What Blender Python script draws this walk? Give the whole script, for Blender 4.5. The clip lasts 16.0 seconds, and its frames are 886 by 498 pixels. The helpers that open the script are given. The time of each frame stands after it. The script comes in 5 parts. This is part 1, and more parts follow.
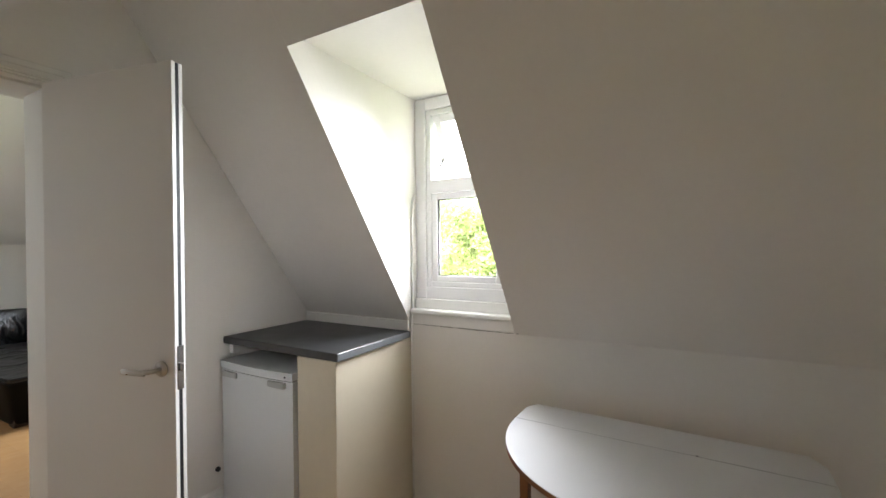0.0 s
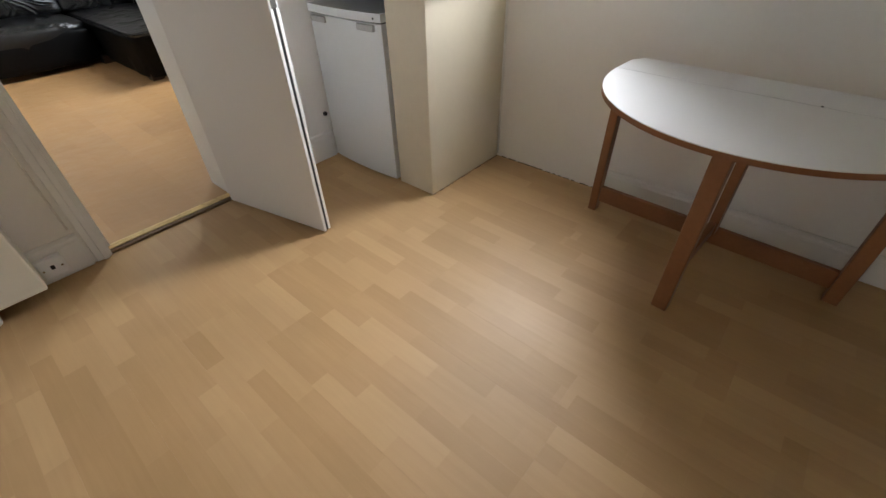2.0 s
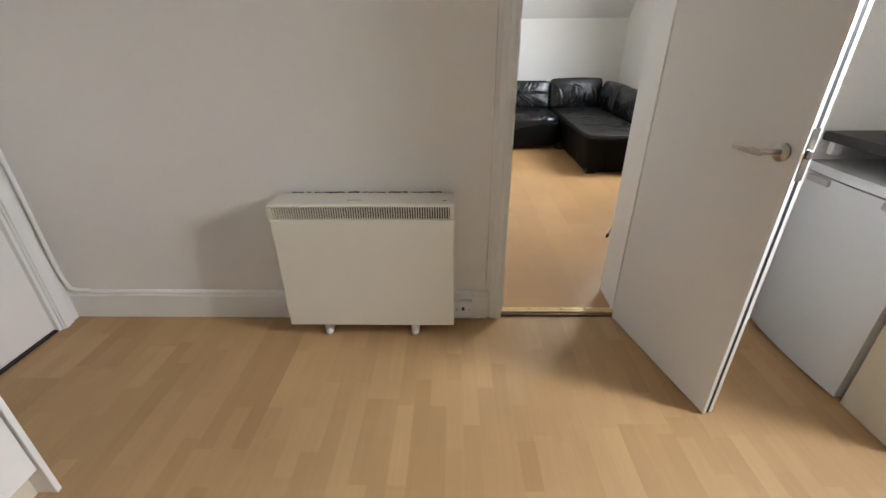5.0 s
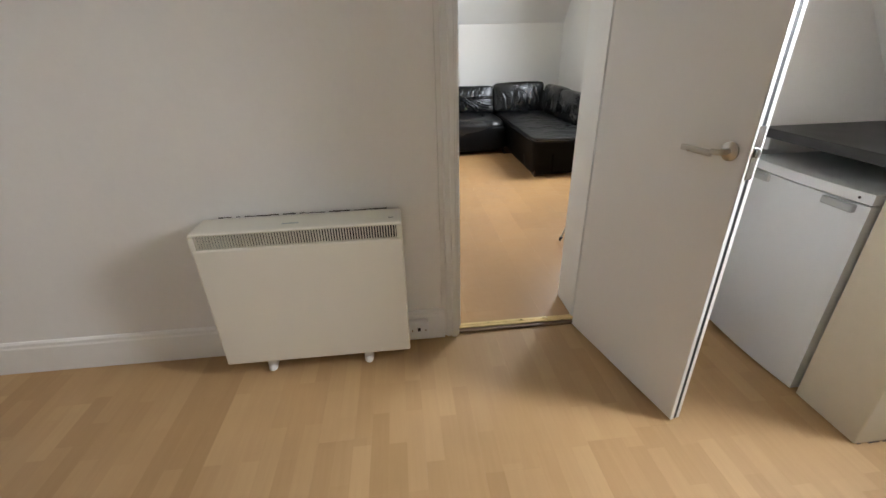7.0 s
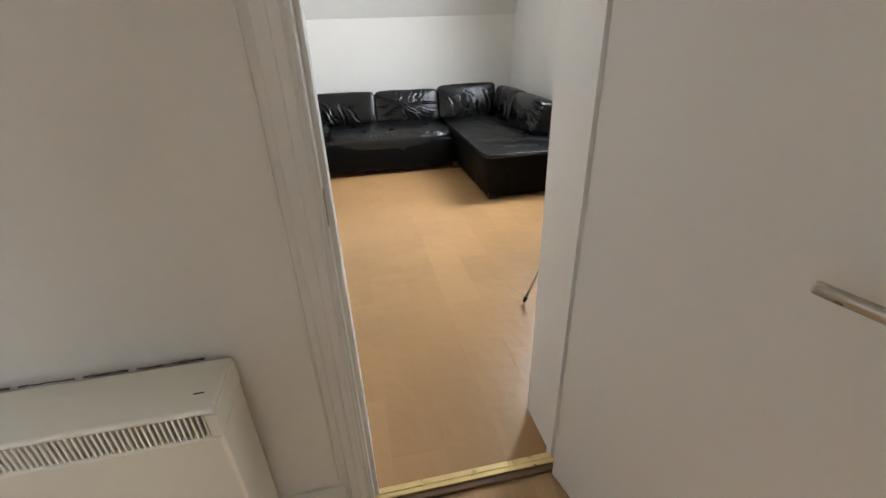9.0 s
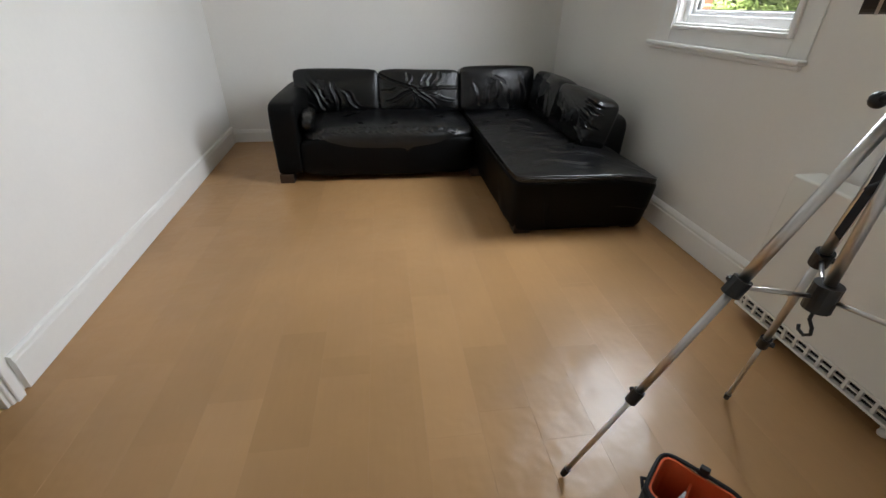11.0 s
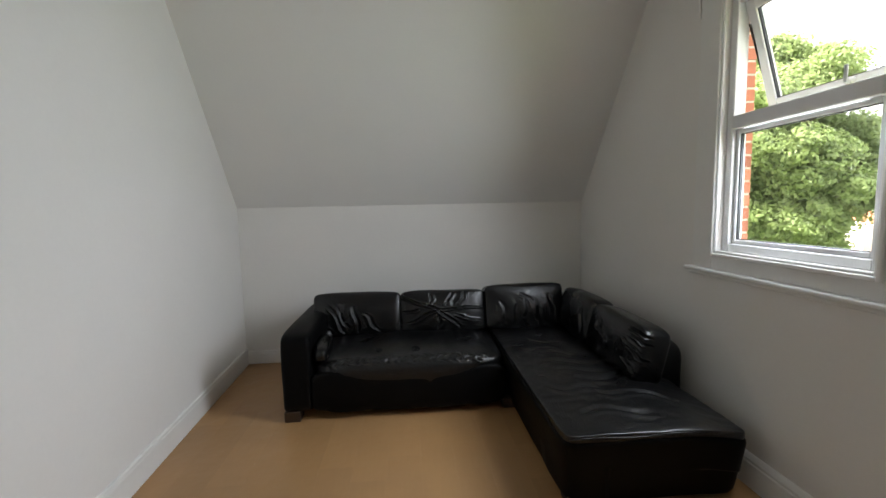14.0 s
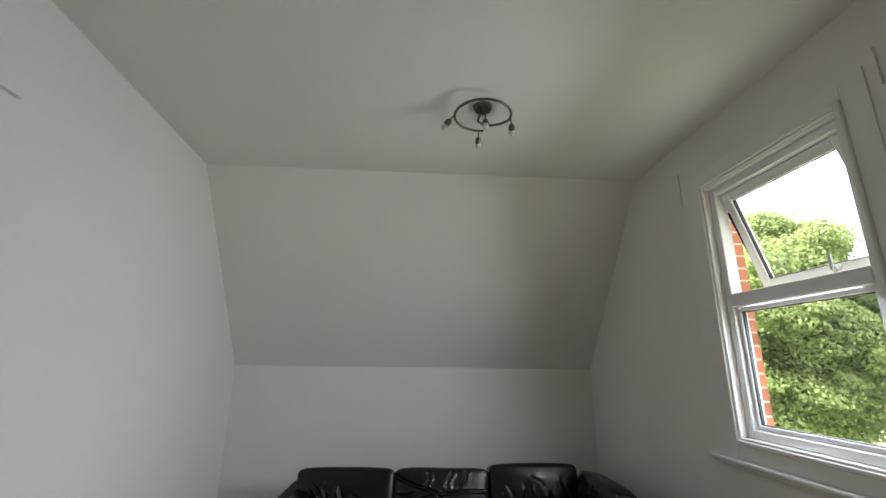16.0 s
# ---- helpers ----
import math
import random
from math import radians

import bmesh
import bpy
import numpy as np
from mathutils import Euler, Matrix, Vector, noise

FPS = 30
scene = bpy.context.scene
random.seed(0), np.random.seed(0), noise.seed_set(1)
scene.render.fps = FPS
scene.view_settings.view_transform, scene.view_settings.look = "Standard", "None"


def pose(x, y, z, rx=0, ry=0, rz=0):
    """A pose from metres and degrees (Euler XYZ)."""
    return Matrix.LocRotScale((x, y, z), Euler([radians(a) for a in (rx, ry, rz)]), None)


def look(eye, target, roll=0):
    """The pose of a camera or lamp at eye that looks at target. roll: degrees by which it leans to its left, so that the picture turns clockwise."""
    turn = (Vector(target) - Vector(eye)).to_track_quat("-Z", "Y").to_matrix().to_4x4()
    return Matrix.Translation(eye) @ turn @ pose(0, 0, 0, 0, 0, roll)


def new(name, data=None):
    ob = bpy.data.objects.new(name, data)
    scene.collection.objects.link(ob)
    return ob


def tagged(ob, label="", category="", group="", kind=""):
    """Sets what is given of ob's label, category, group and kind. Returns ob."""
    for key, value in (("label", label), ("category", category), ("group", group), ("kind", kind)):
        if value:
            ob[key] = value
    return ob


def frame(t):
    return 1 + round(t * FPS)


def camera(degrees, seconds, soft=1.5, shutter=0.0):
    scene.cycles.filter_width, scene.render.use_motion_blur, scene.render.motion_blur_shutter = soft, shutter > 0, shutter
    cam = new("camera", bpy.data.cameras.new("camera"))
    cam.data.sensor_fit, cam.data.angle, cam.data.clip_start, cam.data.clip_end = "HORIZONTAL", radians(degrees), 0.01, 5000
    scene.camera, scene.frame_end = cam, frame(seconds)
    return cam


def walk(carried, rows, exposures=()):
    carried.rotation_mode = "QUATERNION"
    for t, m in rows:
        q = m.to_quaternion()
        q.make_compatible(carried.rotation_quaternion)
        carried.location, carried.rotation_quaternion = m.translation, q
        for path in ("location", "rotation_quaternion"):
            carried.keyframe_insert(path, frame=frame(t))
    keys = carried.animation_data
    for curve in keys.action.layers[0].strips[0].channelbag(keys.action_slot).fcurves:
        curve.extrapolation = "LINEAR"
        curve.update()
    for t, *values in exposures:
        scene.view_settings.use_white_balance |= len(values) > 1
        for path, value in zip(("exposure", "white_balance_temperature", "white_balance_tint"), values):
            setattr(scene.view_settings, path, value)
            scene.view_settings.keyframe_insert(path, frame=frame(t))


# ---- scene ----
cam = camera(93.0, 16.0)
PATH = [
    (0, (0.0, 0.113, 1.432), (-0.985, 1.854, 1.422), -0.6),
    (0.5, (-0.01, 0.101, 1.411), (-0.985, 1.847, 1.379), -0.7),
    (1, (-0.029, 0.1, 1.361), (-1.124, 1.742, 1.04), -0.3),
    (1.5, (-0.019, 0.081, 1.273), (-1.112, 1.546, 0.46), 0.4),
    (2, (0.0, 0.067, 1.209), (-1.031, 1.225, -0.055), -1.6),
    (2.5, (-0.019, 0.091, 1.197), (-1.28, 0.869, -0.147), -1.8),
    (3, (-0.146, -0.007, 1.203), (-1.548, 0.395, -0.166), -1.4),
    (3.5, (-0.2, -0.052, 1.209), (-1.674, 0.068, -0.138), -1.5),
    (4, (-0.248, -0.074, 1.27), (-1.824, -0.048, 0.039), 0.1),
    (4.5, (-0.277, -0.081, 1.319), (-1.98, -0.129, 0.27), -1.4),
    (4.7, (-0.293, -0.073, 1.34), (-2.059, -0.145, 0.404), -1.0),
    (6.8, (-0.424, -0.068, 1.326), (-2.218, 0.017, 0.448), -1.2),
    (7, (-0.449, -0.041, 1.326), (-2.233, 0.123, 0.438), -1.6),
    (7.5, (-0.591, 0.09, 1.319), (-2.356, 0.33, 0.41), -1.8),
    (8, (-0.801, 0.222, 1.329), (-2.558, 0.479, 0.408), -2.2),
    (8.5, (-1.081, 0.247, 1.317), (-2.828, 0.551, 0.393), -2.1),
    (8.7, (-1.176, 0.248, 1.324), (-2.926, 0.588, 0.417), -2.3),
    (10.8, (-2.26, 0.544, 1.263), (-3.98, 0.807, 0.276), 1.6),
    (11, (-2.377, 0.552, 1.284), (-4.086, 0.798, 0.273), 1.1),
    (11.5, (-2.566, 0.599, 1.331), (-4.276, 0.807, 0.315), 0.4),
    (12, (-2.746, 0.54, 1.351), (-4.473, 0.739, 0.363), -2.1),
    (12.5, (-2.829, 0.51, 1.338), (-4.587, 0.697, 0.402), -2.0),
    (13, (-2.817, 0.547, 1.36), (-4.62, 0.729, 0.515), -1.6),
    (13.5, (-2.823, 0.568, 1.407), (-4.712, 0.737, 0.77), -2.1),
    (14, (-2.82, 0.599, 1.487), (-4.803, 0.764, 1.288), -1.2),
    (14.5, (-2.81, 0.594, 1.529), (-4.797, 0.759, 1.675), -0.5),
    (15, (-2.815, 0.616, 1.565), (-4.767, 0.758, 1.978), -0.2),
    (15.5, (-2.812, 0.622, 1.58), (-4.746, 0.755, 2.074), 0.2),
    (16, (-2.821, 0.642, 1.566), (-4.749, 0.765, 2.085), 0.7),
]
EXPOSURES = [(0.0, 4.3), (1.0, 4.3), (1.5, 4.3), (2.5, 4.7), (3.5, 4.65), (4.5, 4.75), (7.0, 4.75), (8.0, 4.7), (8.7, 4.75), (10.8, 4.0), (12.5, 3.7), (14.0, 3.4), (14.5, 3.2), (16.0, 3.2)]
SKY, SUN = 0.15, 4.0
LOUNGE_W, LOUNGE_UP, DORMER_W, DORMER_UP = 3.1, 0.15, 1.18, 0.02
DAY, DAY2, GREENISH = (0.95, 0.98, 1.06), (0.88, 0.97, 1.08), (0.97, 1.0, 0.96)
walk(cam, [(t, look(eye, target, roll)) for t, eye, target, roll in PATH], EXPOSURES)

# ---- daylight ----
world = bpy.data.worlds.new("overcast_sky")
scene.world = world
world.use_nodes = True
wn = world.node_tree.nodes
sky = wn.new("ShaderNodeTexSky")
sky.sky_type, sky.sun_disc = "NISHITA", False
sky.sun_elevation, sky.sun_rotation = radians(48), radians(200)
sky.dust_density, sky.air_density = 9.0, 1.0
wn["Background"].inputs["Strength"].default_value = SKY
cloud_mix = wn.new("ShaderNodeMix")
cloud_mix.data_type = "RGBA"
cloud_mix.inputs["Factor"].default_value = 0.8
cloud_mix.inputs["B"].default_value = (3.8, 3.82, 3.86, 1)
world.node_tree.links.new(sky.outputs[0], cloud_mix.inputs["A"])
world.node_tree.links.new(cloud_mix.outputs["Result"], wn["Background"].inputs["Color"])
sun = new("sun", bpy.data.lights.new("sun", "SUN"))
sun.data.energy, sun.data.angle, sun.data.color = SUN, radians(35), (1, 0.95, 0.88)
sun.matrix_world = look((-6, -20, 24), (0, 0, 0))


def window_light(name, x, y, z, w, h, towards, spread, power, colour):
    """An area lamp in a window's opening, for the light of the sky."""
    ob = new(name, bpy.data.lights.new(name, "AREA"))
    ob.data.shape, ob.data.size, ob.data.size_y = "RECTANGLE", w, h
    ob.data.energy, ob.data.color, ob.data.spread = power, colour, radians(spread)
    ob.matrix_world = look((x, y, z), (x + towards[0], y + towards[1], z + towards[2]))
    return ob


window_light("lounge_window_light", -4.66, 2.40, 1.88, 0.62, 1.15, (0.0, -1.0, -0.5), 150, LOUNGE_W, DAY2)
window_light("lounge_window_light", -4.66, 2.42, 1.85, 0.6, 0.9, (0.0, -0.8, 0.6), 150, LOUNGE_UP, GREENISH)
window_light("dormer_light", -1.024, 2.125, 1.7, 0.40, 0.85, (0.0, -1.0, -0.5), 118, DORMER_W, DAY)
window_light("dormer_light", -1.024, 2.135, 1.7, 0.36, 0.75, (0.0, -0.6, 0.8), 130, DORMER_UP, DAY)

# ---- materials ----
def material(name, colour, rough=0.5, metal=0.0, vary=0.06, scale=3.0, grain=60.0, bump=0.05, dist=0.002, coat=0.0, rnd=0.0, spec=0.5):
    """Painted or plain surface with variation at two scales and a fine relief."""
    m = bpy.data.materials.new(name)
    m.use_nodes = True
    n, l = m.node_tree.nodes, m.node_tree.links
    b = n["Principled BSDF"]
    b.inputs["Roughness"].default_value, b.inputs["Metallic"].default_value = rough, metal
    b.inputs["Coat Weight"].default_value = coat
    b.inputs["Specular IOR Level"].default_value = spec
    tc = n.new("ShaderNodeTexCoord")
    big, fine = n.new("ShaderNodeTexNoise"), n.new("ShaderNodeTexNoise")
    big.inputs["Scale"].default_value, big.inputs["Detail"].default_value = scale, 5
    fine.inputs["Scale"].default_value, fine.inputs["Detail"].default_value = grain, 3
    for t in (big, fine):
        l.new(tc.outputs["Object"], t.inputs["Vector"])
    mix = n.new("ShaderNodeMath")
    mix.operation = "MULTIPLY_ADD"
    mix.inputs[1].default_value = 0.35
    l.new(fine.outputs[0], mix.inputs[0])
    l.new(big.outputs[0], mix.inputs[2])
    ramp = n.new("ShaderNodeMapRange")
    ramp.inputs[1].default_value, ramp.inputs[2].default_value = 0.35, 1.0
    ramp.inputs[3].default_value, ramp.inputs[4].default_value = 1 - vary, 1 + vary
    l.new(mix.outputs[0], ramp.inputs[0])
    fac = ramp.outputs[0]
    if rnd:
        info, rr, mul = n.new("ShaderNodeObjectInfo"), n.new("ShaderNodeMapRange"), n.new("ShaderNodeMath")
        rr.inputs[3].default_value, rr.inputs[4].default_value = 1 - rnd, 1 + rnd
        l.new(info.outputs["Random"], rr.inputs[0])
        mul.operation = "MULTIPLY"
        l.new(fac, mul.inputs[0])
        l.new(rr.outputs[0], mul.inputs[1])
        fac = mul.outputs[0]
    col = n.new("ShaderNodeVectorMath")
    col.operation = "SCALE"
    col.inputs[0].default_value = colour
    l.new(fac, col.inputs["Scale"])
    l.new(col.outputs[0], b.inputs["Base Color"])
    bp = n.new("ShaderNodeBump")
    bp.inputs["Strength"].default_value, bp.inputs["Distance"].default_value = bump, dist
    l.new(mix.outputs[0], bp.inputs["Height"])
    l.new(bp.outputs[0], b.inputs["Normal"])
    rv = n.new("ShaderNodeMapRange")
    rv.inputs[3].default_value, rv.inputs[4].default_value = max(rough - 0.08, 0.02), min(rough + 0.08, 1)
    l.new(big.outputs[0], rv.inputs[0])
    l.new(rv.outputs[0], b.inputs["Roughness"])
    return m


def laminate(name, light, dark, strips, strip_len, rough, contrast, ripple):
    """Printed beech laminate: staves of uneven tone along x, fine grain."""
    m = bpy.data.materials.new(name)
    m.use_nodes = True
    n, l = m.node_tree.nodes, m.node_tree.links
    b = n["Principled BSDF"]
    tc, info = n.new("ShaderNodeTexCoord"), n.new("ShaderNodeObjectInfo")
    off = n.new("ShaderNodeVectorMath")
    off.operation = "MULTIPLY_ADD"
    off.inputs[1].default_value = (37.0, 0, 0)
    l.new(info.outputs["Random"], off.inputs[0])
    l.new(tc.outputs["Object"], off.inputs[2])
    brick = n.new("ShaderNodeTexBrick")
    brick.offset, brick.squash = 0.43, 1.0
    brick.inputs["Color1"].default_value, brick.inputs["Color2"].default_value = (0, 0, 0, 1), (1, 1, 1, 1)
    brick.inputs["Mortar"].default_value = (0.35, 0.35, 0.35, 1)
    brick.inputs["Scale"].default_value, brick.inputs["Mortar Size"].default_value = 1.0, 0.0005
    brick.inputs["Brick Width"].default_value, brick.inputs["Row Height"].default_value = strip_len, strips
    l.new(off.outputs[0], brick.inputs["Vector"])
    st = n.new("ShaderNodeVectorMath")
    st.operation = "MULTIPLY"
    st.inputs[1].default_value = (2.2, 34, 34)
    l.new(off.outputs[0], st.inputs[0])
    grain, cloud = n.new("ShaderNodeTexNoise"), n.new("ShaderNodeTexNoise")
    grain.inputs["Scale"].default_value, grain.inputs["Detail"].default_value, grain.inputs["Roughness"].default_value = 1.6, 8, 0.7
    cloud.inputs["Scale"].default_value, cloud.inputs["Detail"].default_value = 1.3, 3
    l.new(st.outputs[0], grain.inputs["Vector"])
    l.new(tc.outputs["Object"], cloud.inputs["Vector"])
    bw = n.new("ShaderNodeMath")
    bw.operation = "MULTIPLY_ADD"
    bw.inputs[1].default_value = contrast
    l.new(brick.outputs["Color"], bw.inputs[0])
    soft_grain = n.new("ShaderNodeMath")
    soft_grain.operation = "MULTIPLY_ADD"
    soft_grain.inputs[1].default_value, soft_grain.inputs[2].default_value = 0.34, 0.33
    l.new(grain.outputs[0], soft_grain.inputs[0])
    l.new(soft_grain.outputs[0], bw.inputs[2])
    add = n.new("ShaderNodeMath")
    add.operation = "MULTIPLY_ADD"
    add.inputs[1].default_value = 0.18
    l.new(info.outputs["Random"], add.inputs[0])
    l.new(bw.outputs[0], add.inputs[2])
    cr = n.new("ShaderNodeMapRange")
    cr.inputs[1].default_value, cr.inputs[2].default_value = 0.3, 0.8 + contrast
    l.new(add.outputs[0], cr.inputs[0])
    mx = n.new("ShaderNodeMix")
    mx.data_type = "RGBA"
    mx.inputs["A"].default_value, mx.inputs["B"].default_value = (*light, 1), (*dark, 1)
    l.new(cr.outputs[0], mx.inputs["Factor"])
    wear, wm, ws = n.new("ShaderNodeTexNoise"), n.new("ShaderNodeMapRange"), n.new("ShaderNodeVectorMath")
    geo = n.new("ShaderNodeNewGeometry")
    wear.inputs["Scale"].default_value, wear.inputs["Detail"].default_value = 1.1, 5
    l.new(geo.outputs["Position"], wear.inputs["Vector"])
    wm.inputs[1].default_value, wm.inputs[2].default_value = 0.3, 0.7
    wm.inputs[3].default_value, wm.inputs[4].default_value = 0.86, 1.10
    l.new(wear.outputs[0], wm.inputs[0])
    ws.operation = "SCALE"
    l.new(mx.outputs["Result"], ws.inputs[0])
    l.new(wm.outputs[0], ws.inputs["Scale"])
    l.new(ws.outputs[0], b.inputs["Base Color"])
    rr = n.new("ShaderNodeMapRange")
    rr.inputs[3].default_value, rr.inputs[4].default_value = rough - 0.1, rough + 0.12
    l.new(cloud.outputs[0], rr.inputs[0])
    l.new(rr.outputs[0], b.inputs["Roughness"])
    bp = n.new("ShaderNodeBump")
    bp.inputs["Strength"].default_value, bp.inputs["Distance"].default_value = 0.06, 0.0012
    l.new(grain.outputs[0], bp.inputs["Height"])
    wave = n.new("ShaderNodeBump")
    wave.inputs["Strength"].default_value, wave.inputs["Distance"].default_value = 0.45, 0.012
    swell = n.new("ShaderNodeTexNoise")
    swell.inputs["Scale"].default_value, swell.inputs["Detail"].default_value = ripple, 2
    l.new(geo.outputs["Position"], swell.inputs["Vector"])
    l.new(swell.outputs[0], wave.inputs["Height"])
    l.new(bp.outputs[0], wave.inputs["Normal"])
    l.new(wave.outputs[0], b.inputs["Normal"])
    return m


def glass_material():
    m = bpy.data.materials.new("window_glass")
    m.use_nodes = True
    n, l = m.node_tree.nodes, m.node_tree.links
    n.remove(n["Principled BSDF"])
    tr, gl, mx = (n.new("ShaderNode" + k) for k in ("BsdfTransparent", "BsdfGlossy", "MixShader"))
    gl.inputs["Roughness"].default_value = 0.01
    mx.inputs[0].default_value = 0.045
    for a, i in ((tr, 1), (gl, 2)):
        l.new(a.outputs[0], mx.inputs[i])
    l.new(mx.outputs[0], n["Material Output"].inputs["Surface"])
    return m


def leaf_material(name, a, b_):
    m = bpy.data.materials.new(name)
    m.use_nodes = True
    n, l = m.node_tree.nodes, m.node_tree.links
    b = n["Principled BSDF"]
    geo, mx = n.new("ShaderNodeNewGeometry"), n.new("ShaderNodeMix")
    mx.data_type = "RGBA"
    mx.inputs["A"].default_value, mx.inputs["B"].default_value = (*a, 1), (*b_, 1)
    l.new(geo.outputs["Random Per Island"], mx.inputs["Factor"])
    l.new(mx.outputs["Result"], b.inputs["Base Color"])
    b.inputs["Roughness"].default_value = 0.45
    b.inputs["Specular IOR Level"].default_value = 0.3
    tl, ad = n.new("ShaderNodeBsdfTranslucent"), n.new("ShaderNodeMixShader")
    l.new(mx.outputs["Result"], tl.inputs["Color"])
    ad.inputs[0].default_value = 0.6
    l.new(b.outputs[0], ad.inputs[1])
    l.new(tl.outputs[0], ad.inputs[2])
    l.new(ad.outputs[0], n["Material Output"].inputs["Surface"])
    return m


def leather_material(name, colour, rough, spec):
    m = material(name, colour, rough, 0, 0.25, 5, 260, 0.12, 0.002, spec=spec)
    n, l = m.node_tree.nodes, m.node_tree.links
    b = n["Principled BSDF"]
    tc, vo, no = n.new("ShaderNodeTexCoord"), n.new("ShaderNodeTexVoronoi"), n.new("ShaderNodeTexNoise")
    vo.feature = "DISTANCE_TO_EDGE"
    vo.inputs["Scale"].default_value = 14
    no.inputs["Scale"].default_value, no.inputs["Detail"].default_value = 9, 6
    wob = n.new("ShaderNodeVectorMath")
    wob.operation = "MULTIPLY_ADD"
    wob.inputs[1].default_value = (0.25, 0.25, 0.25)
    l.new(no.outputs["Color"], wob.inputs[0])
    l.new(tc.outputs["Object"], wob.inputs[2])
    l.new(wob.outputs[0], vo.inputs["Vector"])
    mr = n.new("ShaderNodeMapRange")
    mr.inputs[1].default_value, mr.inputs[2].default_value = 0.0, 0.16
    l.new(vo.outputs["Distance"], mr.inputs[0])
    bp = n.new("ShaderNodeBump")
    bp.inputs["Strength"].default_value, bp.inputs["Distance"].default_value = 0.15, 0.004
    l.new(mr.outputs[0], bp.inputs["Height"])
    old = b.inputs["Normal"].links[0].from_socket
    l.new(old, bp.inputs["Normal"])
    l.new(bp.outputs[0], b.inputs["Normal"])
    return m


M_WALL = material("matt_white_emulsion", (0.80, 0.778, 0.74), 0.75, 0, 0.035, 1.4, 45, 0.10, 0.004)
M_CEIL = material("ceiling_emulsion", (0.80, 0.785, 0.755), 0.8, 0, 0.03, 1.2, 60, 0.12, 0.004)
M_GLOSS = material("white_gloss_paint", (0.80, 0.79, 0.76), 0.38, 0, 0.03, 5, 40, 0.06, 0.002)
M_UPVC = material("white_window_plastic", (0.80, 0.80, 0.80), 0.37, 0, 0.02, 6, 30, 0.02, 0.001)
M_DOOR = material("white_satin_door_paint", (0.78, 0.755, 0.725), 0.42, 0, 0.02, 2, 90, 0.05, 0.001)
M_FLOOR1 = laminate("beech_strip_laminate", (0.57, 0.380, 0.190), (0.365, 0.215, 0.090), 0.0655, 0.34, 0.5, 0.25, 2.5)
M_FLOOR2 = laminate("beech_plank_laminate", (0.49, 0.283, 0.125), (0.37, 0.208, 0.086), 0.196, 1.3, 0.33, 0.4, 8.0)
M_WORKTOP = material("dark_grey_worktop_laminate", (0.03, 0.031, 0.032), 0.38, 0, 0.25, 8, 220, 0.05, 0.001)
M_WTEDGE = material("worktop_edge_strip", (0.16, 0.17, 0.18), 0.22, 0, 0.1, 8, 120, 0.03, 0.001)
M_CREAM = material("cream_painted_panel", (0.66, 0.60, 0.47), 0.45, 0, 0.05, 2.5, 30, 0.12, 0.005)
M_FRIDGE = material("white_enamel", (0.70, 0.725, 0.735), 0.38, 0, 0.01, 0.9, 60, 0.01, 0.0005)
M_FRIDGE_GREY = material("grey_plastic", (0.42, 0.43, 0.42), 0.4, 0, 0.04, 6, 60, 0.03)
M_HEATER = material("ivory_enamel", (0.72, 0.685, 0.59), 0.38, 0, 0.02, 2.5, 120, 0.04, 0.001)
M_HEATER_PALE = material("off_white_enamel", (0.77, 0.755, 0.71), 0.42, 0, 0.02, 2.5, 120, 0.04, 0.001)
M_DARK = material("black_gap", (0.012, 0.012, 0.013), 0.6, 0, 0.1, 8, 60, 0.05)
M_NICKEL = material("brushed_nickel", (0.56, 0.52, 0.47), 0.3, 1.0, 0.08, 12, 220, 0.05, 0.0005)
M_BRONZE = material("antique_nickel", (0.17, 0.145, 0.12), 0.38, 1.0, 0.15, 20, 200, 0.06, 0.0005)
M_STEEL = material("bright_steel", (0.6, 0.6, 0.6), 0.25, 1.0, 0.08, 20, 200, 0.04, 0.0005)
M_BRASS = material("brass_strip", (0.72, 0.55, 0.28), 0.3, 1.0, 0.12, 20, 160, 0.06, 0.0005)
M_SILL = material("brown_threshold_wood", (0.17, 0.10, 0.05), 0.5, 0, 0.2, 8, 90, 0.1)
M_TABLE = material("white_melamine", (0.74, 0.745, 0.75), 0.38, 0, 0.02, 3, 80, 0.03, 0.001)
M_BEECH = material("stained_beech", (0.25, 0.105, 0.042), 0.42, 0, 0.22, 4, 70, 0.1, 0.002)
M_LEATHER = leather_material("black_leather", (0.0026, 0.0026, 0.0027), 0.25, 0.42)
# lighter, glossier copy of the leather, for the window's sheen on the seats
M_SEAT_SHEEN = leather_material("sheen_seat_leather", (0.0032, 0.0032, 0.0034), 0.30, 0.52)
# the same leather with gloss cut, so sides and arm look shaded
M_LEATHER_SHADED = material("shaded_black_leather", (0.0028, 0.0027, 0.0027), 0.48, 0, 0.25, 5, 200, 0.15, 0.002, spec=0.09)
M_LINING = material("black_lining_cloth", (0.008, 0.008, 0.008), 0.85, 0, 0.2, 8, 200, 0.1)
M_FOOT = material("dark_brown_wood_foot", (0.035, 0.018, 0.010), 0.4, 0, 0.2, 10, 120, 0.08)
M_ALU = material("anodised_aluminium", (0.62, 0.61, 0.60), 0.32, 1.0, 0.05, 10, 200, 0.03, 0.0005)
M_BLACK = material("black_plastic", (0.012, 0.012, 0.013), 0.42, 0, 0.15, 10, 160, 0.06)
M_NYLON = material("black_nylon", (0.012, 0.012, 0.014), 0.8, 0, 0.2, 30, 400, 0.25)
M_ORANGE = material("orange_lining", (0.62, 0.10, 0.025), 0.75, 0, 0.12, 12, 260, 0.2)
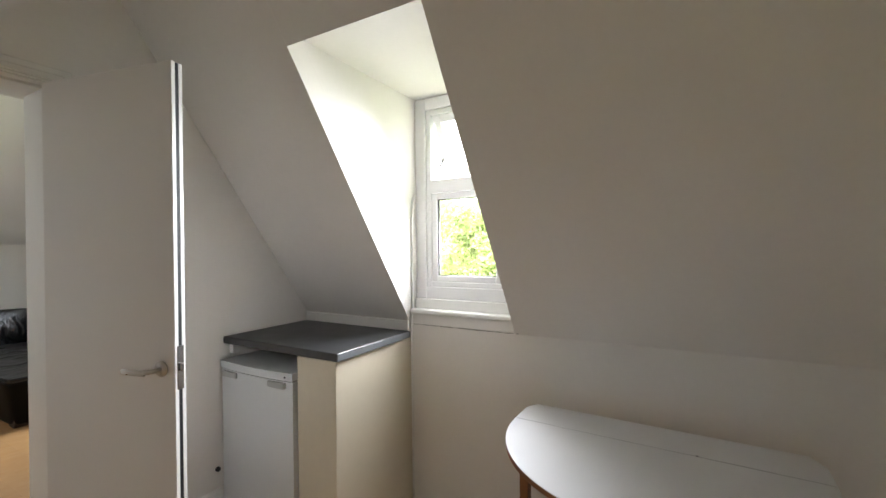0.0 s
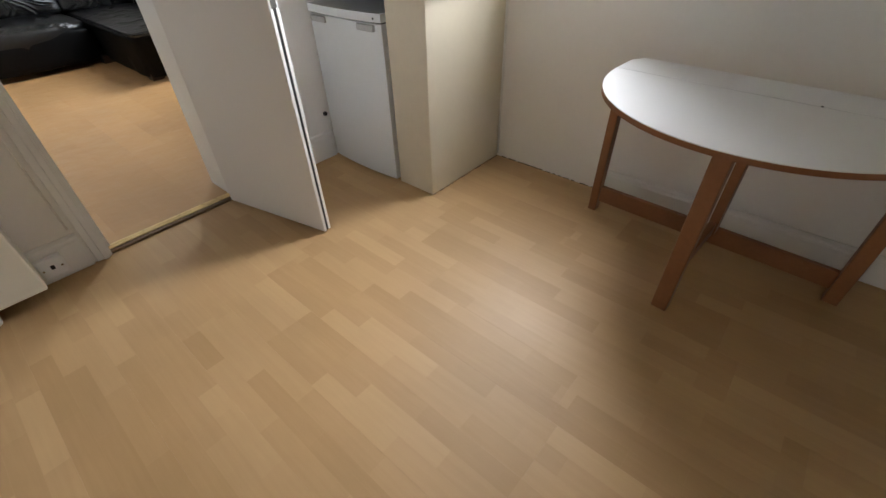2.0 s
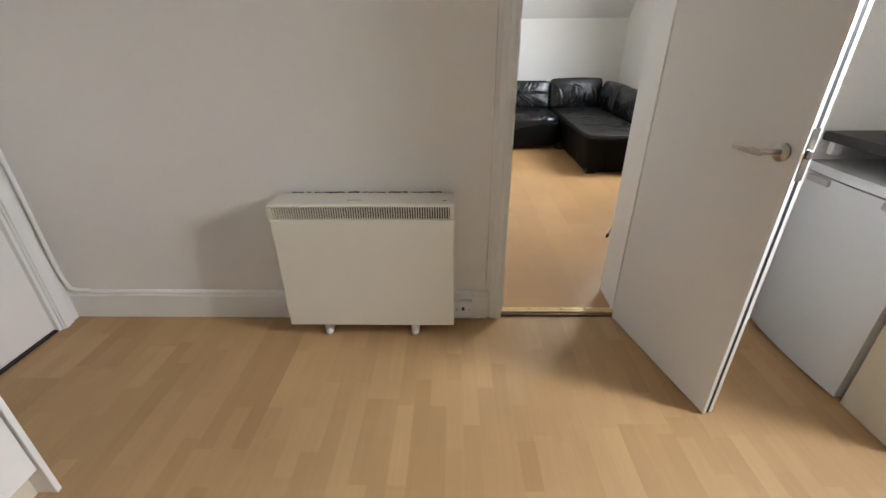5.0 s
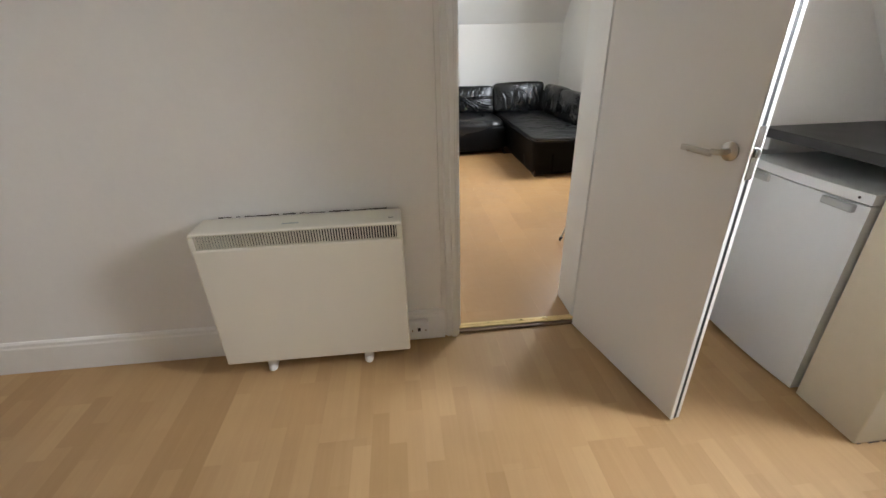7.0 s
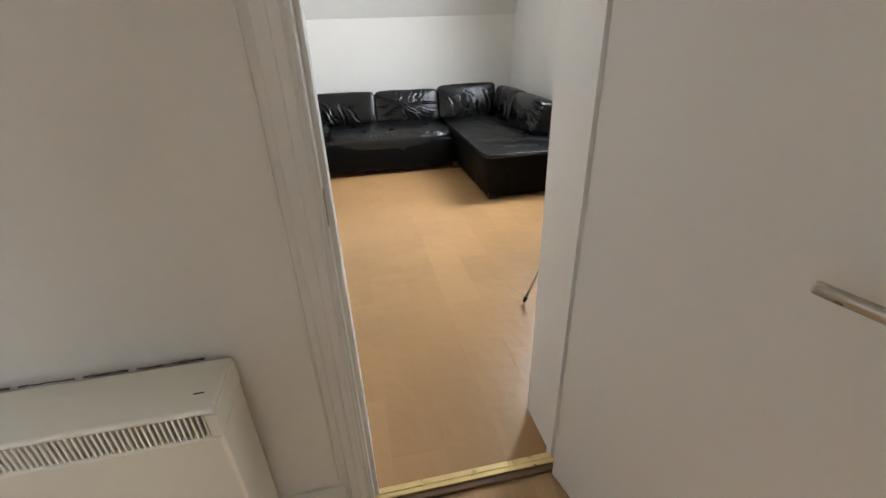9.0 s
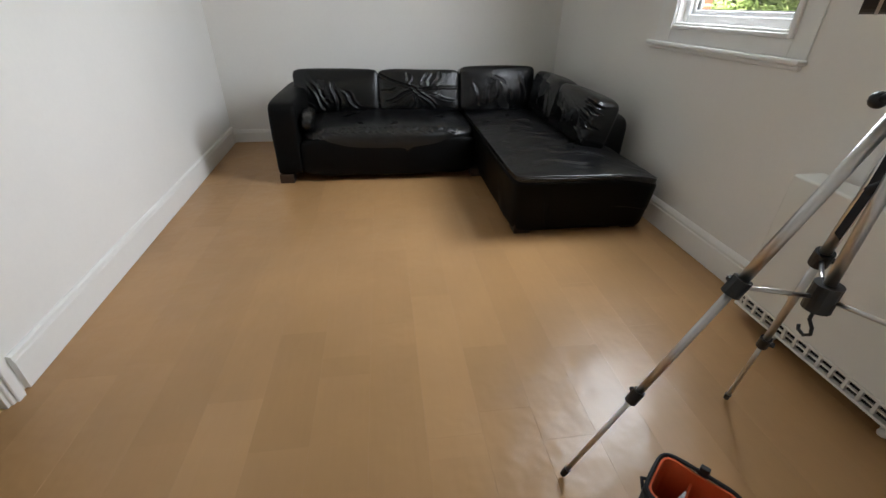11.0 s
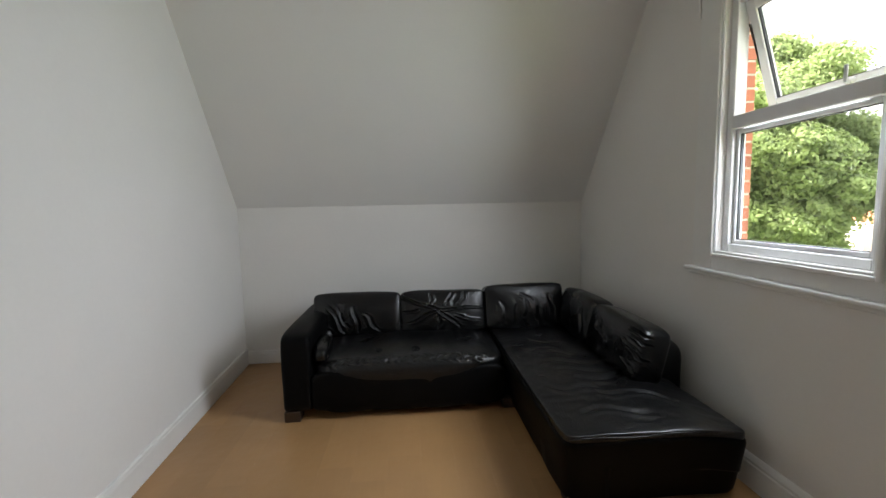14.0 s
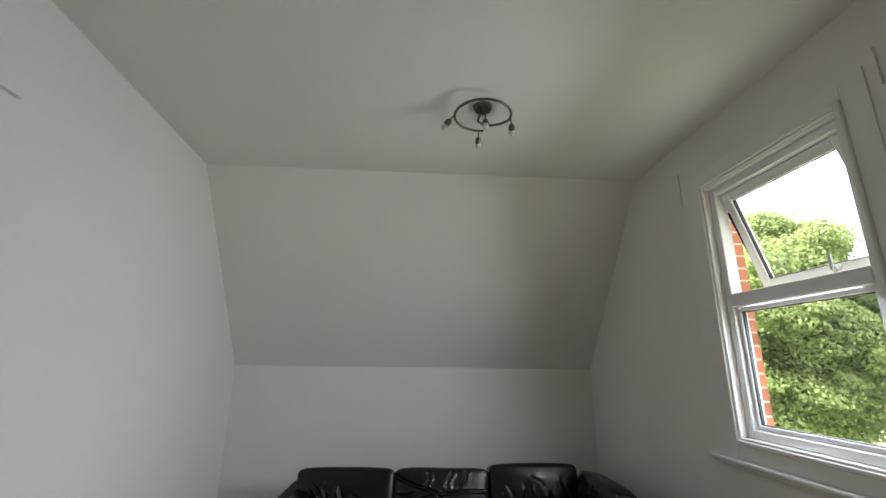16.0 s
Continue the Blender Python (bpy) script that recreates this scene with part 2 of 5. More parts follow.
M_PAPER = material("white_paper", (0.72, 0.72, 0.74), 0.7, 0, 0.05, 10, 80, 0.05)
M_BULB = material("frosted_bulb_glass", (0.72, 0.70, 0.66), 0.25, 0, 0.03, 10, 60, 0.02)
M_BRICK = material("red_brick", (0.40, 0.135, 0.075), 0.85, 0, 0.2, 14, 120, 0.5, 0.004, rnd=0.25)
M_MORTAR = material("pale_mortar", (0.46, 0.40, 0.33), 0.95, 0, 0.1, 12, 120, 0.4, 0.004)
M_BRICKFAR = material("far_red_brick", (0.36, 0.13, 0.08), 0.9, 0, 0.2, 1.5, 12, 0.2)
M_RENDERW = material("far_cream_render", (0.45, 0.40, 0.35), 0.85, 0, 0.06, 1.0, 8, 0.1)
M_TILE = material("slate_roof", (0.11, 0.11, 0.12), 0.7, 0, 0.25, 2, 14, 0.4, 0.02)
M_GRASS = material("garden_ground", (0.10, 0.13, 0.05), 0.95, 0, 0.4, 0.3, 5, 0.4, 0.05)
M_BARK = material("bark", (0.10, 0.075, 0.055), 0.95, 0, 0.3, 5, 30, 0.8, 0.02)
M_LEAF = leaf_material("broad_leaves", (0.18, 0.245, 0.085), (0.27, 0.335, 0.13))
# dirt colour, used as well for shade painted into joints
M_DIRT_SHADE = material("dark_line", (0.10, 0.085, 0.065), 0.9, 0, 0.4, 30, 200, 0.2)
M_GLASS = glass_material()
M_PANEFAR = material("far_window_pane", (0.10, 0.11, 0.13), 0.1, 0, 0.2, 2, 8, 0.02)


# ---- mesh helpers ----
def link(name, bm, mat, smooth=False):
    me = bpy.data.meshes.new(name)
    bmesh.ops.recalc_face_normals(bm, faces=bm.faces)
    bm.to_mesh(me)
    bm.free()
    me.materials.append(mat)
    if smooth:
        me.polygons.foreach_set("use_smooth", [True] * len(me.polygons))
    return new(name, me)


def part(name, bm, mat, parent, label="", smooth=False):
    ob = link(name, bm, mat, smooth)
    ob.parent = parent
    ob.matrix_parent_inverse = Matrix.Identity(4) if parent.parent else Matrix.Translation(parent.location).inverted()
    if label:
        ob["label"] = label
    return ob


def thing(name, label, category, at=(0, 0, 0), group="", kind=""):
    ob = new(name)
    ob.empty_display_size = 0.1
    ob.location = at
    ob.matrix_world = Matrix.Translation(at)
    return tagged(ob, label, category, group, kind)


def structure(name, bm, mat, label, category, smooth=False):
    return tagged(link(name, bm, mat, smooth), label, category, "", "structure")


def box(x0, x1, y0, y1, z0, z1, bevel=0.0, seg=2, bm=None):
    bm = bm or bmesh.new()
    r = bmesh.ops.create_cube(bm, size=1, matrix=Matrix.Translation(((x0 + x1) / 2, (y0 + y1) / 2, (z0 + z1) / 2)) @ Matrix.Diagonal((abs(x1 - x0), abs(y1 - y0), abs(z1 - z0), 1)))
    if bevel:
        es = {e for v in r["verts"] for e in v.link_edges}
        bmesh.ops.bevel(bm, geom=list(es), offset=bevel, segments=seg, affect="EDGES", profile=0.5)
    return bm


def prism(poly, axis, a, b, bm=None):
    """A polygon pulled along an axis from a to b. Its corners are (y, z), (x, z) or (x, y)."""
    bm = bm or bmesh.new()
    put = {"x": lambda p, s: (s, p[0], p[1]), "y": lambda p, s: (p[0], s, p[1]), "z": lambda p, s: (p[0], p[1], s)}[axis]
    va, vb = [bm.verts.new(put(p, a)) for p in poly], [bm.verts.new(put(p, b)) for p in poly]
    bm.faces.new(va)
    bm.faces.new(list(reversed(vb)))
    for i in range(len(poly)):
        j = (i + 1) % len(poly)
        bm.faces.new((va[j], va[i], vb[i], vb[j]))
    return bm


def rod(p, q, r, r2=None, seg=16, bm=None):
    bm = bm or bmesh.new()
    p, q = Vector(p), Vector(q)
    d = q - p
    m = Matrix.Translation((p + q) / 2) @ d.to_track_quat("Z", "Y").to_matrix().to_4x4()
    bmesh.ops.create_cone(bm, cap_ends=True, segments=seg, radius1=r, radius2=r if r2 is None else r2, depth=d.length, matrix=m)
    return bm


def tube(points, r, seg=10, bm=None):
    """A round tube along a chain of points."""
    bm = bm or bmesh.new()
    pts = [Vector(p) for p in points]
    rings = []
    for i, p in enumerate(pts):
        d = (pts[min(i + 1, len(pts) - 1)] - pts[max(i - 1, 0)]).normalized()
        u = d.orthogonal().normalized() if i == 0 else (u - d * u.dot(d)).normalized()
        w = d.cross(u)
        rings.append([bm.verts.new(p + r * (math.cos(k * math.tau / seg) * u + math.sin(k * math.tau / seg) * w)) for k in range(seg)])
    for a, b in zip(rings, rings[1:]):
        for k in range(seg):
            bm.faces.new((a[k], a[(k + 1) % seg], b[(k + 1) % seg], b[k]))
    bm.faces.new(rings[0])
    bm.faces.new(list(reversed(rings[-1])))
    return bm


def ball(c, r, seg=16, bm=None, squash=(1, 1, 1)):
    bm = bm or bmesh.new()
    bmesh.ops.create_uvsphere(bm, u_segments=seg, v_segments=seg // 2, radius=r, matrix=Matrix.Translation(c) @ Matrix.Diagonal((*squash, 1)))
    return bm


def turned(bm, m):
    bmesh.ops.transform(bm, matrix=m, verts=bm.verts)
    return bm


# ---- the two rooms ----
XD, XB = -2.142, -2.42          # door wall: kitchen face, lounge face
YN, YS, XE = 2.094, -2.08, 2.3  # kitchen: eaves wall, rear wall, end wall
KZ, SL, CZ = 0.996, 1.451, 2.65 # eaves height, pitch of the slope, ceiling
DX0, DX1 = -1.333, -0.715       # dormer
DY, DZ = 1.25, 2.222            # dormer head on the slope
WY = 2.15                       # dormer window face
DO0, DO1, DOZ = 0.186, 0.795, 2.085  # doorway between its linings
LX, LN, LC = -6.95, 2.353, 2.97     # lounge: far wall, window wall, ceiling
LK, LSX = 1.514, -5.80              # lounge: knee height, slope top


def ls(x):
    """Face of the lounge's rear wall, which runs a little askew."""
    return -0.998 + (x + 6.95) * 0.047


def slope_y(z):
    return YN - (z - KZ) / SL


OFF = Vector((0.823, 0.567)) * 0.1
YC = slope_y(CZ)
structure("floor", box(-7.2, XE + 0.2, -2.9, LN + 0.2, -0.25, -0.0125), M_SILL, "wooden sub-floor under the laminate", "floor")

wb = box(XB, XD, -2.3, DO0 - 0.025, 0, 3.1)
box(XB, XD, DO1 + 0.025, 2.7, 0, 3.1, bm=wb)
box(XB, XD, DO0 - 0.025, DO1 + 0.025, DOZ + 0.025, 3.1, bm=wb)
structure("wall_between_rooms", wb, M_WALL, "white painted wall with the doorway between the rooms", "wall")

kn = box(XD, DX0, YN, 2.36, 0, KZ)
box(DX0, -0.66, YN, 2.36, 0, 1.0, bm=kn)
box(-0.66, XE, YN, 2.36, 0, KZ, bm=kn)
structure("wall_north", kn, M_WALL, "low white painted eaves wall below the slope", "wall")

sec = [(YN, KZ), (YC, CZ), (YC + OFF.x, CZ + OFF.y), (YN + OFF.x, KZ + OFF.y)]
sl = prism(sec, "x", XD, DX0)
prism(sec, "x", DX1, XE, bm=sl)
prism([(DY, DZ), (YC, CZ), (YC + OFF.x, CZ + OFF.y), (DY + OFF.x, DZ + OFF.y)], "x", DX0, DX1, bm=sl)
structure("sloping_ceiling", sl, M_WALL, "white painted sloping attic ceiling with a dormer opening", "ceiling")

dm = bmesh.new()
ch = [(YN + OFF.x, KZ + OFF.y), (DY + OFF.x, DZ + OFF.y), (2.36, DZ + OFF.y), (2.36, KZ + OFF.y)]
prism(ch, "x", DX0 - 0.1, DX0, bm=dm)
prism(ch, "x", DX1, DX1 + 0.1, bm=dm)
box(DX0 - 0.1, DX1 + 0.1, DY + OFF.x, 2.36, DZ + OFF.y, DZ + 0.16, bm=dm)
structure("dormer", dm, M_WALL, "white painted cheeks and ceiling of the dormer", "dormer")

structure("ceiling_kitchen", box(XD, XE, YS, YC + 0.06, CZ, CZ + 0.15), M_CEIL, "white painted flat ceiling", "ceiling")
so = box(XD, -2.03, YS - 0.12, YS, 0, CZ + 0.1)
box(-1.30, XE, YS - 0.12, YS, 0, CZ + 0.1, bm=so)
box(-2.03, -1.30, YS - 0.12, YS, 2.03, CZ + 0.1, bm=so)
structure("wall_south", so, M_WALL, "white painted rear wall with a closed door", "wall")
# assumed opening, sized by the daylight it adds to the kitchen
EW0, EW1, EZ0, EZ1 = -0.62, -0.04, 1.32, 1.94
we = box(XE, XE + 0.12, YS - 0.12, EW0, 0, CZ + 0.1)
box(XE, XE + 0.12, EW1, 2.4, 0, CZ + 0.1, bm=we)
box(XE, XE + 0.12, EW0, EW1, 0, EZ0, bm=we)
box(XE, XE + 0.12, EW0, EW1, EZ1, CZ + 0.1, bm=we)
structure("wall_east", we, M_WALL, "white painted end wall with an assumed window", "wall")

structure("wall_lounge_far", box(LX - 0.12, LX, -1.3, LN + 0.1, 0, LK), M_WALL, "low white painted knee wall behind the sofa", "wall")
structure("sloping_ceiling_lounge", prism([(LX, LK), (LSX, LC), (LSX - 0.1, LC + 0.08), (LX - 0.12, LK)], "y", -1.3, LN + 0.1), M_CEIL, "white painted sloping ceiling above the knee wall", "ceiling")
structure("ceiling_lounge", box(LSX - 0.1, XB, -1.3, LN + 0.1, LC, LC + 0.12), M_CEIL, "white painted flat ceiling of the lounge", "ceiling")

WX0, WX1, WZ0, WZ1 = -5.068, -4.242, 1.205, 2.578
ln = box(LX - 0.12, WX0, LN, LN + 0.12, 0, 3.1)
box(WX1, XB, LN, LN + 0.12, 0, 3.1, bm=ln)
box(WX0, WX1, LN, LN + 0.12, 0, WZ0, bm=ln)
box(WX0, WX1, LN, LN + 0.12, WZ1, 3.1, bm=ln)
structure("wall_lounge_window", ln, M_WALL, "white painted gable wall with a window", "wall")

HX0, HX1 = -3.61, -2.85
lsou = prism([(LX - 0.12, ls(LX - 0.12)), (HX0, ls(HX0)), (HX0, ls(HX0) - 0.12), (LX - 0.12, ls(LX - 0.12) - 0.12)], "z", 0, 3.05)
prism([(HX1, ls(HX1)), (XB, ls(XB)), (XB, ls(XB) - 0.12), (HX1, ls(HX1) - 0.12)], "z", 0, 3.05, bm=lsou)
prism([(HX0, ls(HX0)), (HX1, ls(HX1)), (HX1, ls(HX1) - 0.12), (HX0, ls(HX0) - 0.12)], "z", 2.06, 3.05, bm=lsou)
structure("wall_lounge_south", lsou, M_WALL, "white painted long wall of the lounge", "wall")
hall = box(-4.2, XB, -2.4, -2.3, 0, 2.6)
box(-4.3, -4.2, -2.4, ls(-4.2) - 0.12, 0, 2.6, bm=hall)
box(-4.3, XB, -2.4, -0.85, 2.5, 2.62, bm=hall)
structure("wall_hall", hall, M_WALL, "plain white walls of the landing outside", "wall")


# ---- skirtings, linings, architraves ----
def skirting(name, p, q, h=0.165, t=0.018, moulded=False, label="white gloss painted skirting board"):
    """A board along the wall foot from p to q; its face lies to the left of the way."""
    p, q = Vector(p), Vector(q)
    d = (q - p).normalized()
    nrm = Vector((-d.y, d.x))
    prof = [(0, 0.003), (t, 0.003), (t, h - 0.03), (t * 0.8, h - 0.022), (t * 0.8, h - 0.008), (t * 0.35, h), (0, h)]
    if moulded:
        prof = [(0, 0.003), (t, 0.003), (t, h - 0.045), (t * 0.75, h - 0.04), (t * 0.75, h - 0.03), (t * 0.95, h - 0.024), (t * 0.6, h - 0.008), (t * 0.3, h), (0, h)]
    bm = bmesh.new()
    ra = [bm.verts.new((*(p + nrm * a), z)) for a, z in prof]
    rb = [bm.verts.new((*(q + nrm * a), z)) for a, z in prof]
    bm.faces.new(ra)
    bm.faces.new(list(reversed(rb)))
    for i in range(len(prof)):
        j = (i + 1) % len(prof)
        bm.faces.new((ra[j], ra[i], rb[i], rb[j]))
    return structure(name, bm, M_GLOSS, label, "skirting board")


skirting("baseboard_west", (XD, 0.112), (XD, YS))
skirting("baseboard_west_alcove", (XD, 1.47), (XD, 0.90))
skirting("baseboard_north", (XE, YN), (-0.64, YN), h=0.13)
skirting("baseboard_lounge_far", (LX, LN), (LX, ls(LX)), 0.13, 0.018)
skirting("baseboard_lounge_south", (LX, ls(LX)), (-3.68, ls(-3.68)), 0.16, 0.02)
skirting("baseboard_lounge_window", (XB, LN), (LX, LN), 0.175, 0.024, True)
skirting("baseboard_lounge_door", (XB, DO1 + 0.09), (XB, LN), 0.16, 0.018)


def architrave(bm, side, u0, u1, z1, face, out, w=0.058):
    """Moulded casing round an opening u0..u1 high z1, on a wall face; out is the way it stands proud."""
    steps = ((0.0, w, 0.012), (0.008, w * 0.55, 0.02))
    for a, b, t in steps:
        lo, hi = sorted((face, face + out * t))
        for s0, s1, t0, t1 in ((u0 - b, u0 - a, 0, z1 + a), (u1 + a, u1 + b, 0, z1 + a), (u0 - b, u1 + b, z1 + a, z1 + b)):
            if side == "x":
                box(lo, hi, s0, s1, t0, t1, 0.003, 1, bm=bm)
            else:
                box(s0, s1, lo, hi, t0, t1, 0.003, 1, bm=bm)
    return bm


fr = thing("door_frame", "white gloss painted door lining and casing", "door frame", (XD, (DO0 + DO1) / 2, 0), "", "structure")
li = box(XB, XD, DO0 - 0.025, DO0, 0, DOZ + 0.025)
box(XB, XD, DO1, DO1 + 0.025, 0, DOZ + 0.025, bm=li)
box(XB, XD, DO0, DO1, DOZ, DOZ + 0.025, bm=li)
box(XD - 0.075, XD - 0.045, DO0, DO0 + 0.012, 0, DOZ, bm=li)
box(XD - 0.075, XD - 0.045, DO1 - 0.012, DO1, 0, DOZ, bm=li)
box(XD - 0.075, XD - 0.045, DO0 + 0.012, DO1 - 0.012, DOZ - 0.012, DOZ, bm=li)
part("lining", li, M_GLOSS, fr)
part("architrave", architrave(bmesh.new(), "x", DO0 - 0.005, DO1 + 0.005, DOZ + 0.005, XD, 1), M_GLOSS, fr)
part("architrave", architrave(bmesh.new(), "x", DO0 - 0.005, DO1 + 0.005, DOZ + 0.005, XB, -1), M_GLOSS, fr)
part("strike_plate", box(XD - 0.03, XD - 0.008, DO0, DO0 + 0.002, 0.97, 1.05, 0.001, 1), M_STEEL, fr, "small steel strike plate")

th = thing("threshold", "brass door bar over a brown wooden step", "threshold", (XD - 0.03, 0.48, 0), "", "structure")
part("brass_bar", turned(box(-0.02, 0.02, DO0, DO1, 0, 0.006, 0.003, 2), Matrix.Translation((XD - 0.045, 0, 0.012))), M_BRASS, th, "bright brass bar")
part("brass_ridge", box(XD - 0.048, XD - 0.042, DO0, DO1, 0.0175, 0.0205, 0.001, 1), M_BRASS, th)
part("step", box(XD - 0.03, XD - 0.004, DO0, DO1, -0.011, 0.0115, 0.003, 1), M_SILL, th, "dark brown wooden step edge")

hf = thing("door_frame_landing", "white painted casing of the landing doorway", "door frame", (HX0, ls(HX0), 0), "", "structure")
hl = bmesh.new()
for a, b in ((HX0, HX0 + 0.025), (HX1 - 0.025, HX1)):
    box(a, b, ls(a) - 0.125, ls(a) + 0.002, 0, 2.06, bm=hl)
box(HX0 + 0.025, HX1 - 0.025, ls(HX0) - 0.125, ls(HX0) + 0.002, 2.035, 2.06, bm=hl)
part("lining", hl, M_GLOSS, hf)
for a, b in ((HX0 - 0.05, HX0 + 0.012), (HX1 - 0.012, HX1 + 0.05)):
    bmc = box(a, b, ls(a) - 0.004, ls(a) + 0.016, 0, 2.10, 0.003, 1)
    box(a + 0.012, b - 0.014, ls(a) + 0.016, ls(a) + 0.026, 0, 2.09, 0.003, 1, bm=bmc)
    part("architrave", bmc, M_GLOSS, hf)
part("architrave", box(HX0 + 0.012, HX1 - 0.012, ls(HX0) - 0.004, ls(HX0) + 0.03, 2.04, 2.10, 0.003, 1), M_GLOSS, hf)
part("brass_bar", box(HX0 + 0.025, HX1 - 0.025, ls(HX0) - 0.06, ls(HX0) - 0.01, 0.0, 0.007, 0.003, 1), M_BRASS, hf, "brass door bar")


# ---- doors ----
ang = math.atan2(0.908 - 0.765, -1.505 - XD)
DM = Matrix.Translation((XD + 0.004, 0.765, 0)) @ Matrix.Rotation(ang, 4, "Z")
dr = thing("door_1", "white painted flush door standing open into the kitchen", "door", (XD, 0.765, 0), "", "structure")
LW, T0, T1 = 0.650, 0.0, 0.042
leaf = box(0.002, LW - 0.003, T0, T1, 0.008, 2.078, 0.002, 1)
part("leaf", turned(leaf, DM), M_DOOR, dr)
ed = box(LW - 0.003, LW, T0 + 0.0005, T0 + 0.014, 0.009, 2.077)
box(LW - 0.003, LW, T1 - 0.014, T1 - 0.0005, 0.009, 2.077, bm=ed)
part("edge_lipping", turned(ed, DM), M_GLOSS, dr, "bright white edge strips")
part("seal_strip", turned(box(LW - 0.003, LW - 0.001, T0 + 0.014, T1 - 0.014, 0.01, 2.076), DM), M_DARK, dr, "black smoke seal in the door edge")
lt = part("latch_plate", turned(box(LW - 0.001, LW + 0.0015, T0 + 0.008, T1 - 0.008, 0.95, 1.10, 0.001, 1), DM), M_STEEL, dr, "steel latch plate")
part("latch_bolt", turned(box(LW, LW + 0.012, T0 + 0.014, T1 - 0.014, 1.015, 1.04, 0.003, 1), DM), M_STEEL, lt)
for face, sgn in ((T0, -1), (T1, 1)):
    ro = rod((LW - 0.057, face, 1.022), (LW - 0.057, face + sgn * 0.009, 1.022), 0.027, seg=32)
    bmesh.ops.bevel(ro, geom=[e for e in ro.edges if len(e.link_faces) == 2 and e.calc_face_angle(0) > 1], offset=0.002, segments=2, affect="EDGES")
    rose = part("rosette", turned(ro, DM), M_NICKEL, dr, "round brushed nickel rosette", True)
    y = face + sgn * 0.05
    lv = tube([(LW - 0.057, face + sgn * 0.008, 1.022), (LW - 0.057, face + sgn * 0.036, 1.022), (LW - 0.061, face + sgn * 0.046, 1.022), (LW - 0.078, y, 1.022)], 0.0085, 14)
    box(LW - 0.182, LW - 0.074, y - 0.0065, y + 0.0065, 1.0065, 1.0255, 0.006, 3, bm=lv)
    part("lever", turned(lv, DM), M_NICKEL, rose, "flat brushed nickel lever", True)

d3 = thing("door_2", "plain white closed door beside the corner", "door", (-1.66, YS, 0), "", "structure")
part("leaf", box(-2.0, -1.33, YS - 0.06, YS - 0.02, 0.014, 2.0, 0.002, 1), M_DOOR, d3)
fb = box(-2.03, -2.0, YS - 0.12, YS + 0.001, 0, 2.03)
box(-1.33, -1.30, YS - 0.12, YS + 0.001, 0, 2.03, bm=fb)
box(-2.0, -1.33, YS - 0.12, YS + 0.001, 2.0, 2.03, bm=fb)
part("lining", fb, M_GLOSS, d3)
part("architrave", architrave(bmesh.new(), "y", -2.015, -1.315, 2.015, YS, 1, 0.07), M_GLOSS, d3)
# blackened bar paints the shade of the gap below the leaf
part("dark_gap_bar", box(-2.0, -1.33, YS - 0.075, YS - 0.005, 0.0, 0.012, 0.003, 1), M_DARK, d3, "black bar put in for the shaded gap under the door")
cb = tube([(-2.112, YS + 0.02, 1.9), (-2.112, YS + 0.02, 0.35), (-2.115, YS + 0.022, 0.24), (-2.12, YS + 0.03, 0.185), (-2.124, YS + 0.06, 0.172), (-2.126, YS + 0.12, 0.17)], 0.010, 10)
tagged(link("cable", cb, M_GLOSS, True), "white painted cable in the wall corner", "cable")


# ---- windows ----
def sash(bm, x0, x1, z0, z1, y, w, t):
    """Four bars with softened edges round a pane."""
    for a, b, c, d in ((x0, x0 + w, z0, z1), (x1 - w, x1, z0, z1), (x0 + w, x1 - w, z0, z0 + w), (x0 + w, x1 - w, z1 - w, z1)):
        box(a, b, y, y + t, c, d, 0.004, 1, bm=bm)
    return bm


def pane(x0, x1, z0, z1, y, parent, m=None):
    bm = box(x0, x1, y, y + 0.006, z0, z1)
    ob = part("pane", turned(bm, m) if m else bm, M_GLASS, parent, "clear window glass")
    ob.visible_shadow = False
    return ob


# dormer window: fixed light below, top-hung vent above
w1 = thing("window_1", "white plastic dormer window with a top vent pushed open", "window", (-1.0, WY, 1.05), "", "structure")
wx0, wx1, wt = -1.331, -0.717, 0.07
wfb = bmesh.new()
sash(wfb, wx0, wx1, 1.14, 2.276, WY, 0.068, wt)
sash(wfb, wx0 + 0.068, wx1 - 0.068, 1.208, 2.208, WY + 0.012, 0.028, wt - 0.02)
part("window_frame", wfb, M_UPVC, w1)
part("transom", box(wx0 + 0.096, wx1 - 0.096, WY + 0.004, WY + wt, 1.735, 1.81, 0.006, 2), M_UPVC, w1)
lo = bmesh.new()
sash(lo, wx0 + 0.096, wx1 - 0.096, 1.236, 1.735, WY + 0.022, 0.034, 0.04)
lo = part("lower_sash", lo, M_UPVC, w1)
part("gasket", sash(bmesh.new(), wx0 + 0.129, wx1 - 0.129, 1.269, 1.702, WY + 0.03, 0.005, 0.02), M_DARK, lo)
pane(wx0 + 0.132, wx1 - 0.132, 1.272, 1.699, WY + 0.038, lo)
VM = Matrix.Translation((0, WY + 0.03, 2.18)) @ Matrix.Rotation(radians(24), 4, "X")
vb = sash(bmesh.new(), wx0 + 0.10, wx1 - 0.10, -0.365, 0, 0, 0.045, 0.045)
vent = part("vent_sash", turned(vb, VM), M_UPVC, w1)
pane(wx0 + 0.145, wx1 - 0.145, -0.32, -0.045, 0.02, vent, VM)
part("stay", rod((wx0 + 0.12, WY + 0.05, 1.86), (wx0 + 0.11, WY + 0.15, 1.97), 0.005), M_DARK, w1, "dark metal friction stay")
part("window_sill", box(wx0 + 0.002, wx1 - 0.002, YN - 0.018, WY + 0.02, 1.06, 1.085, 0.006, 2), M_GLOSS, w1, "white painted sill board")
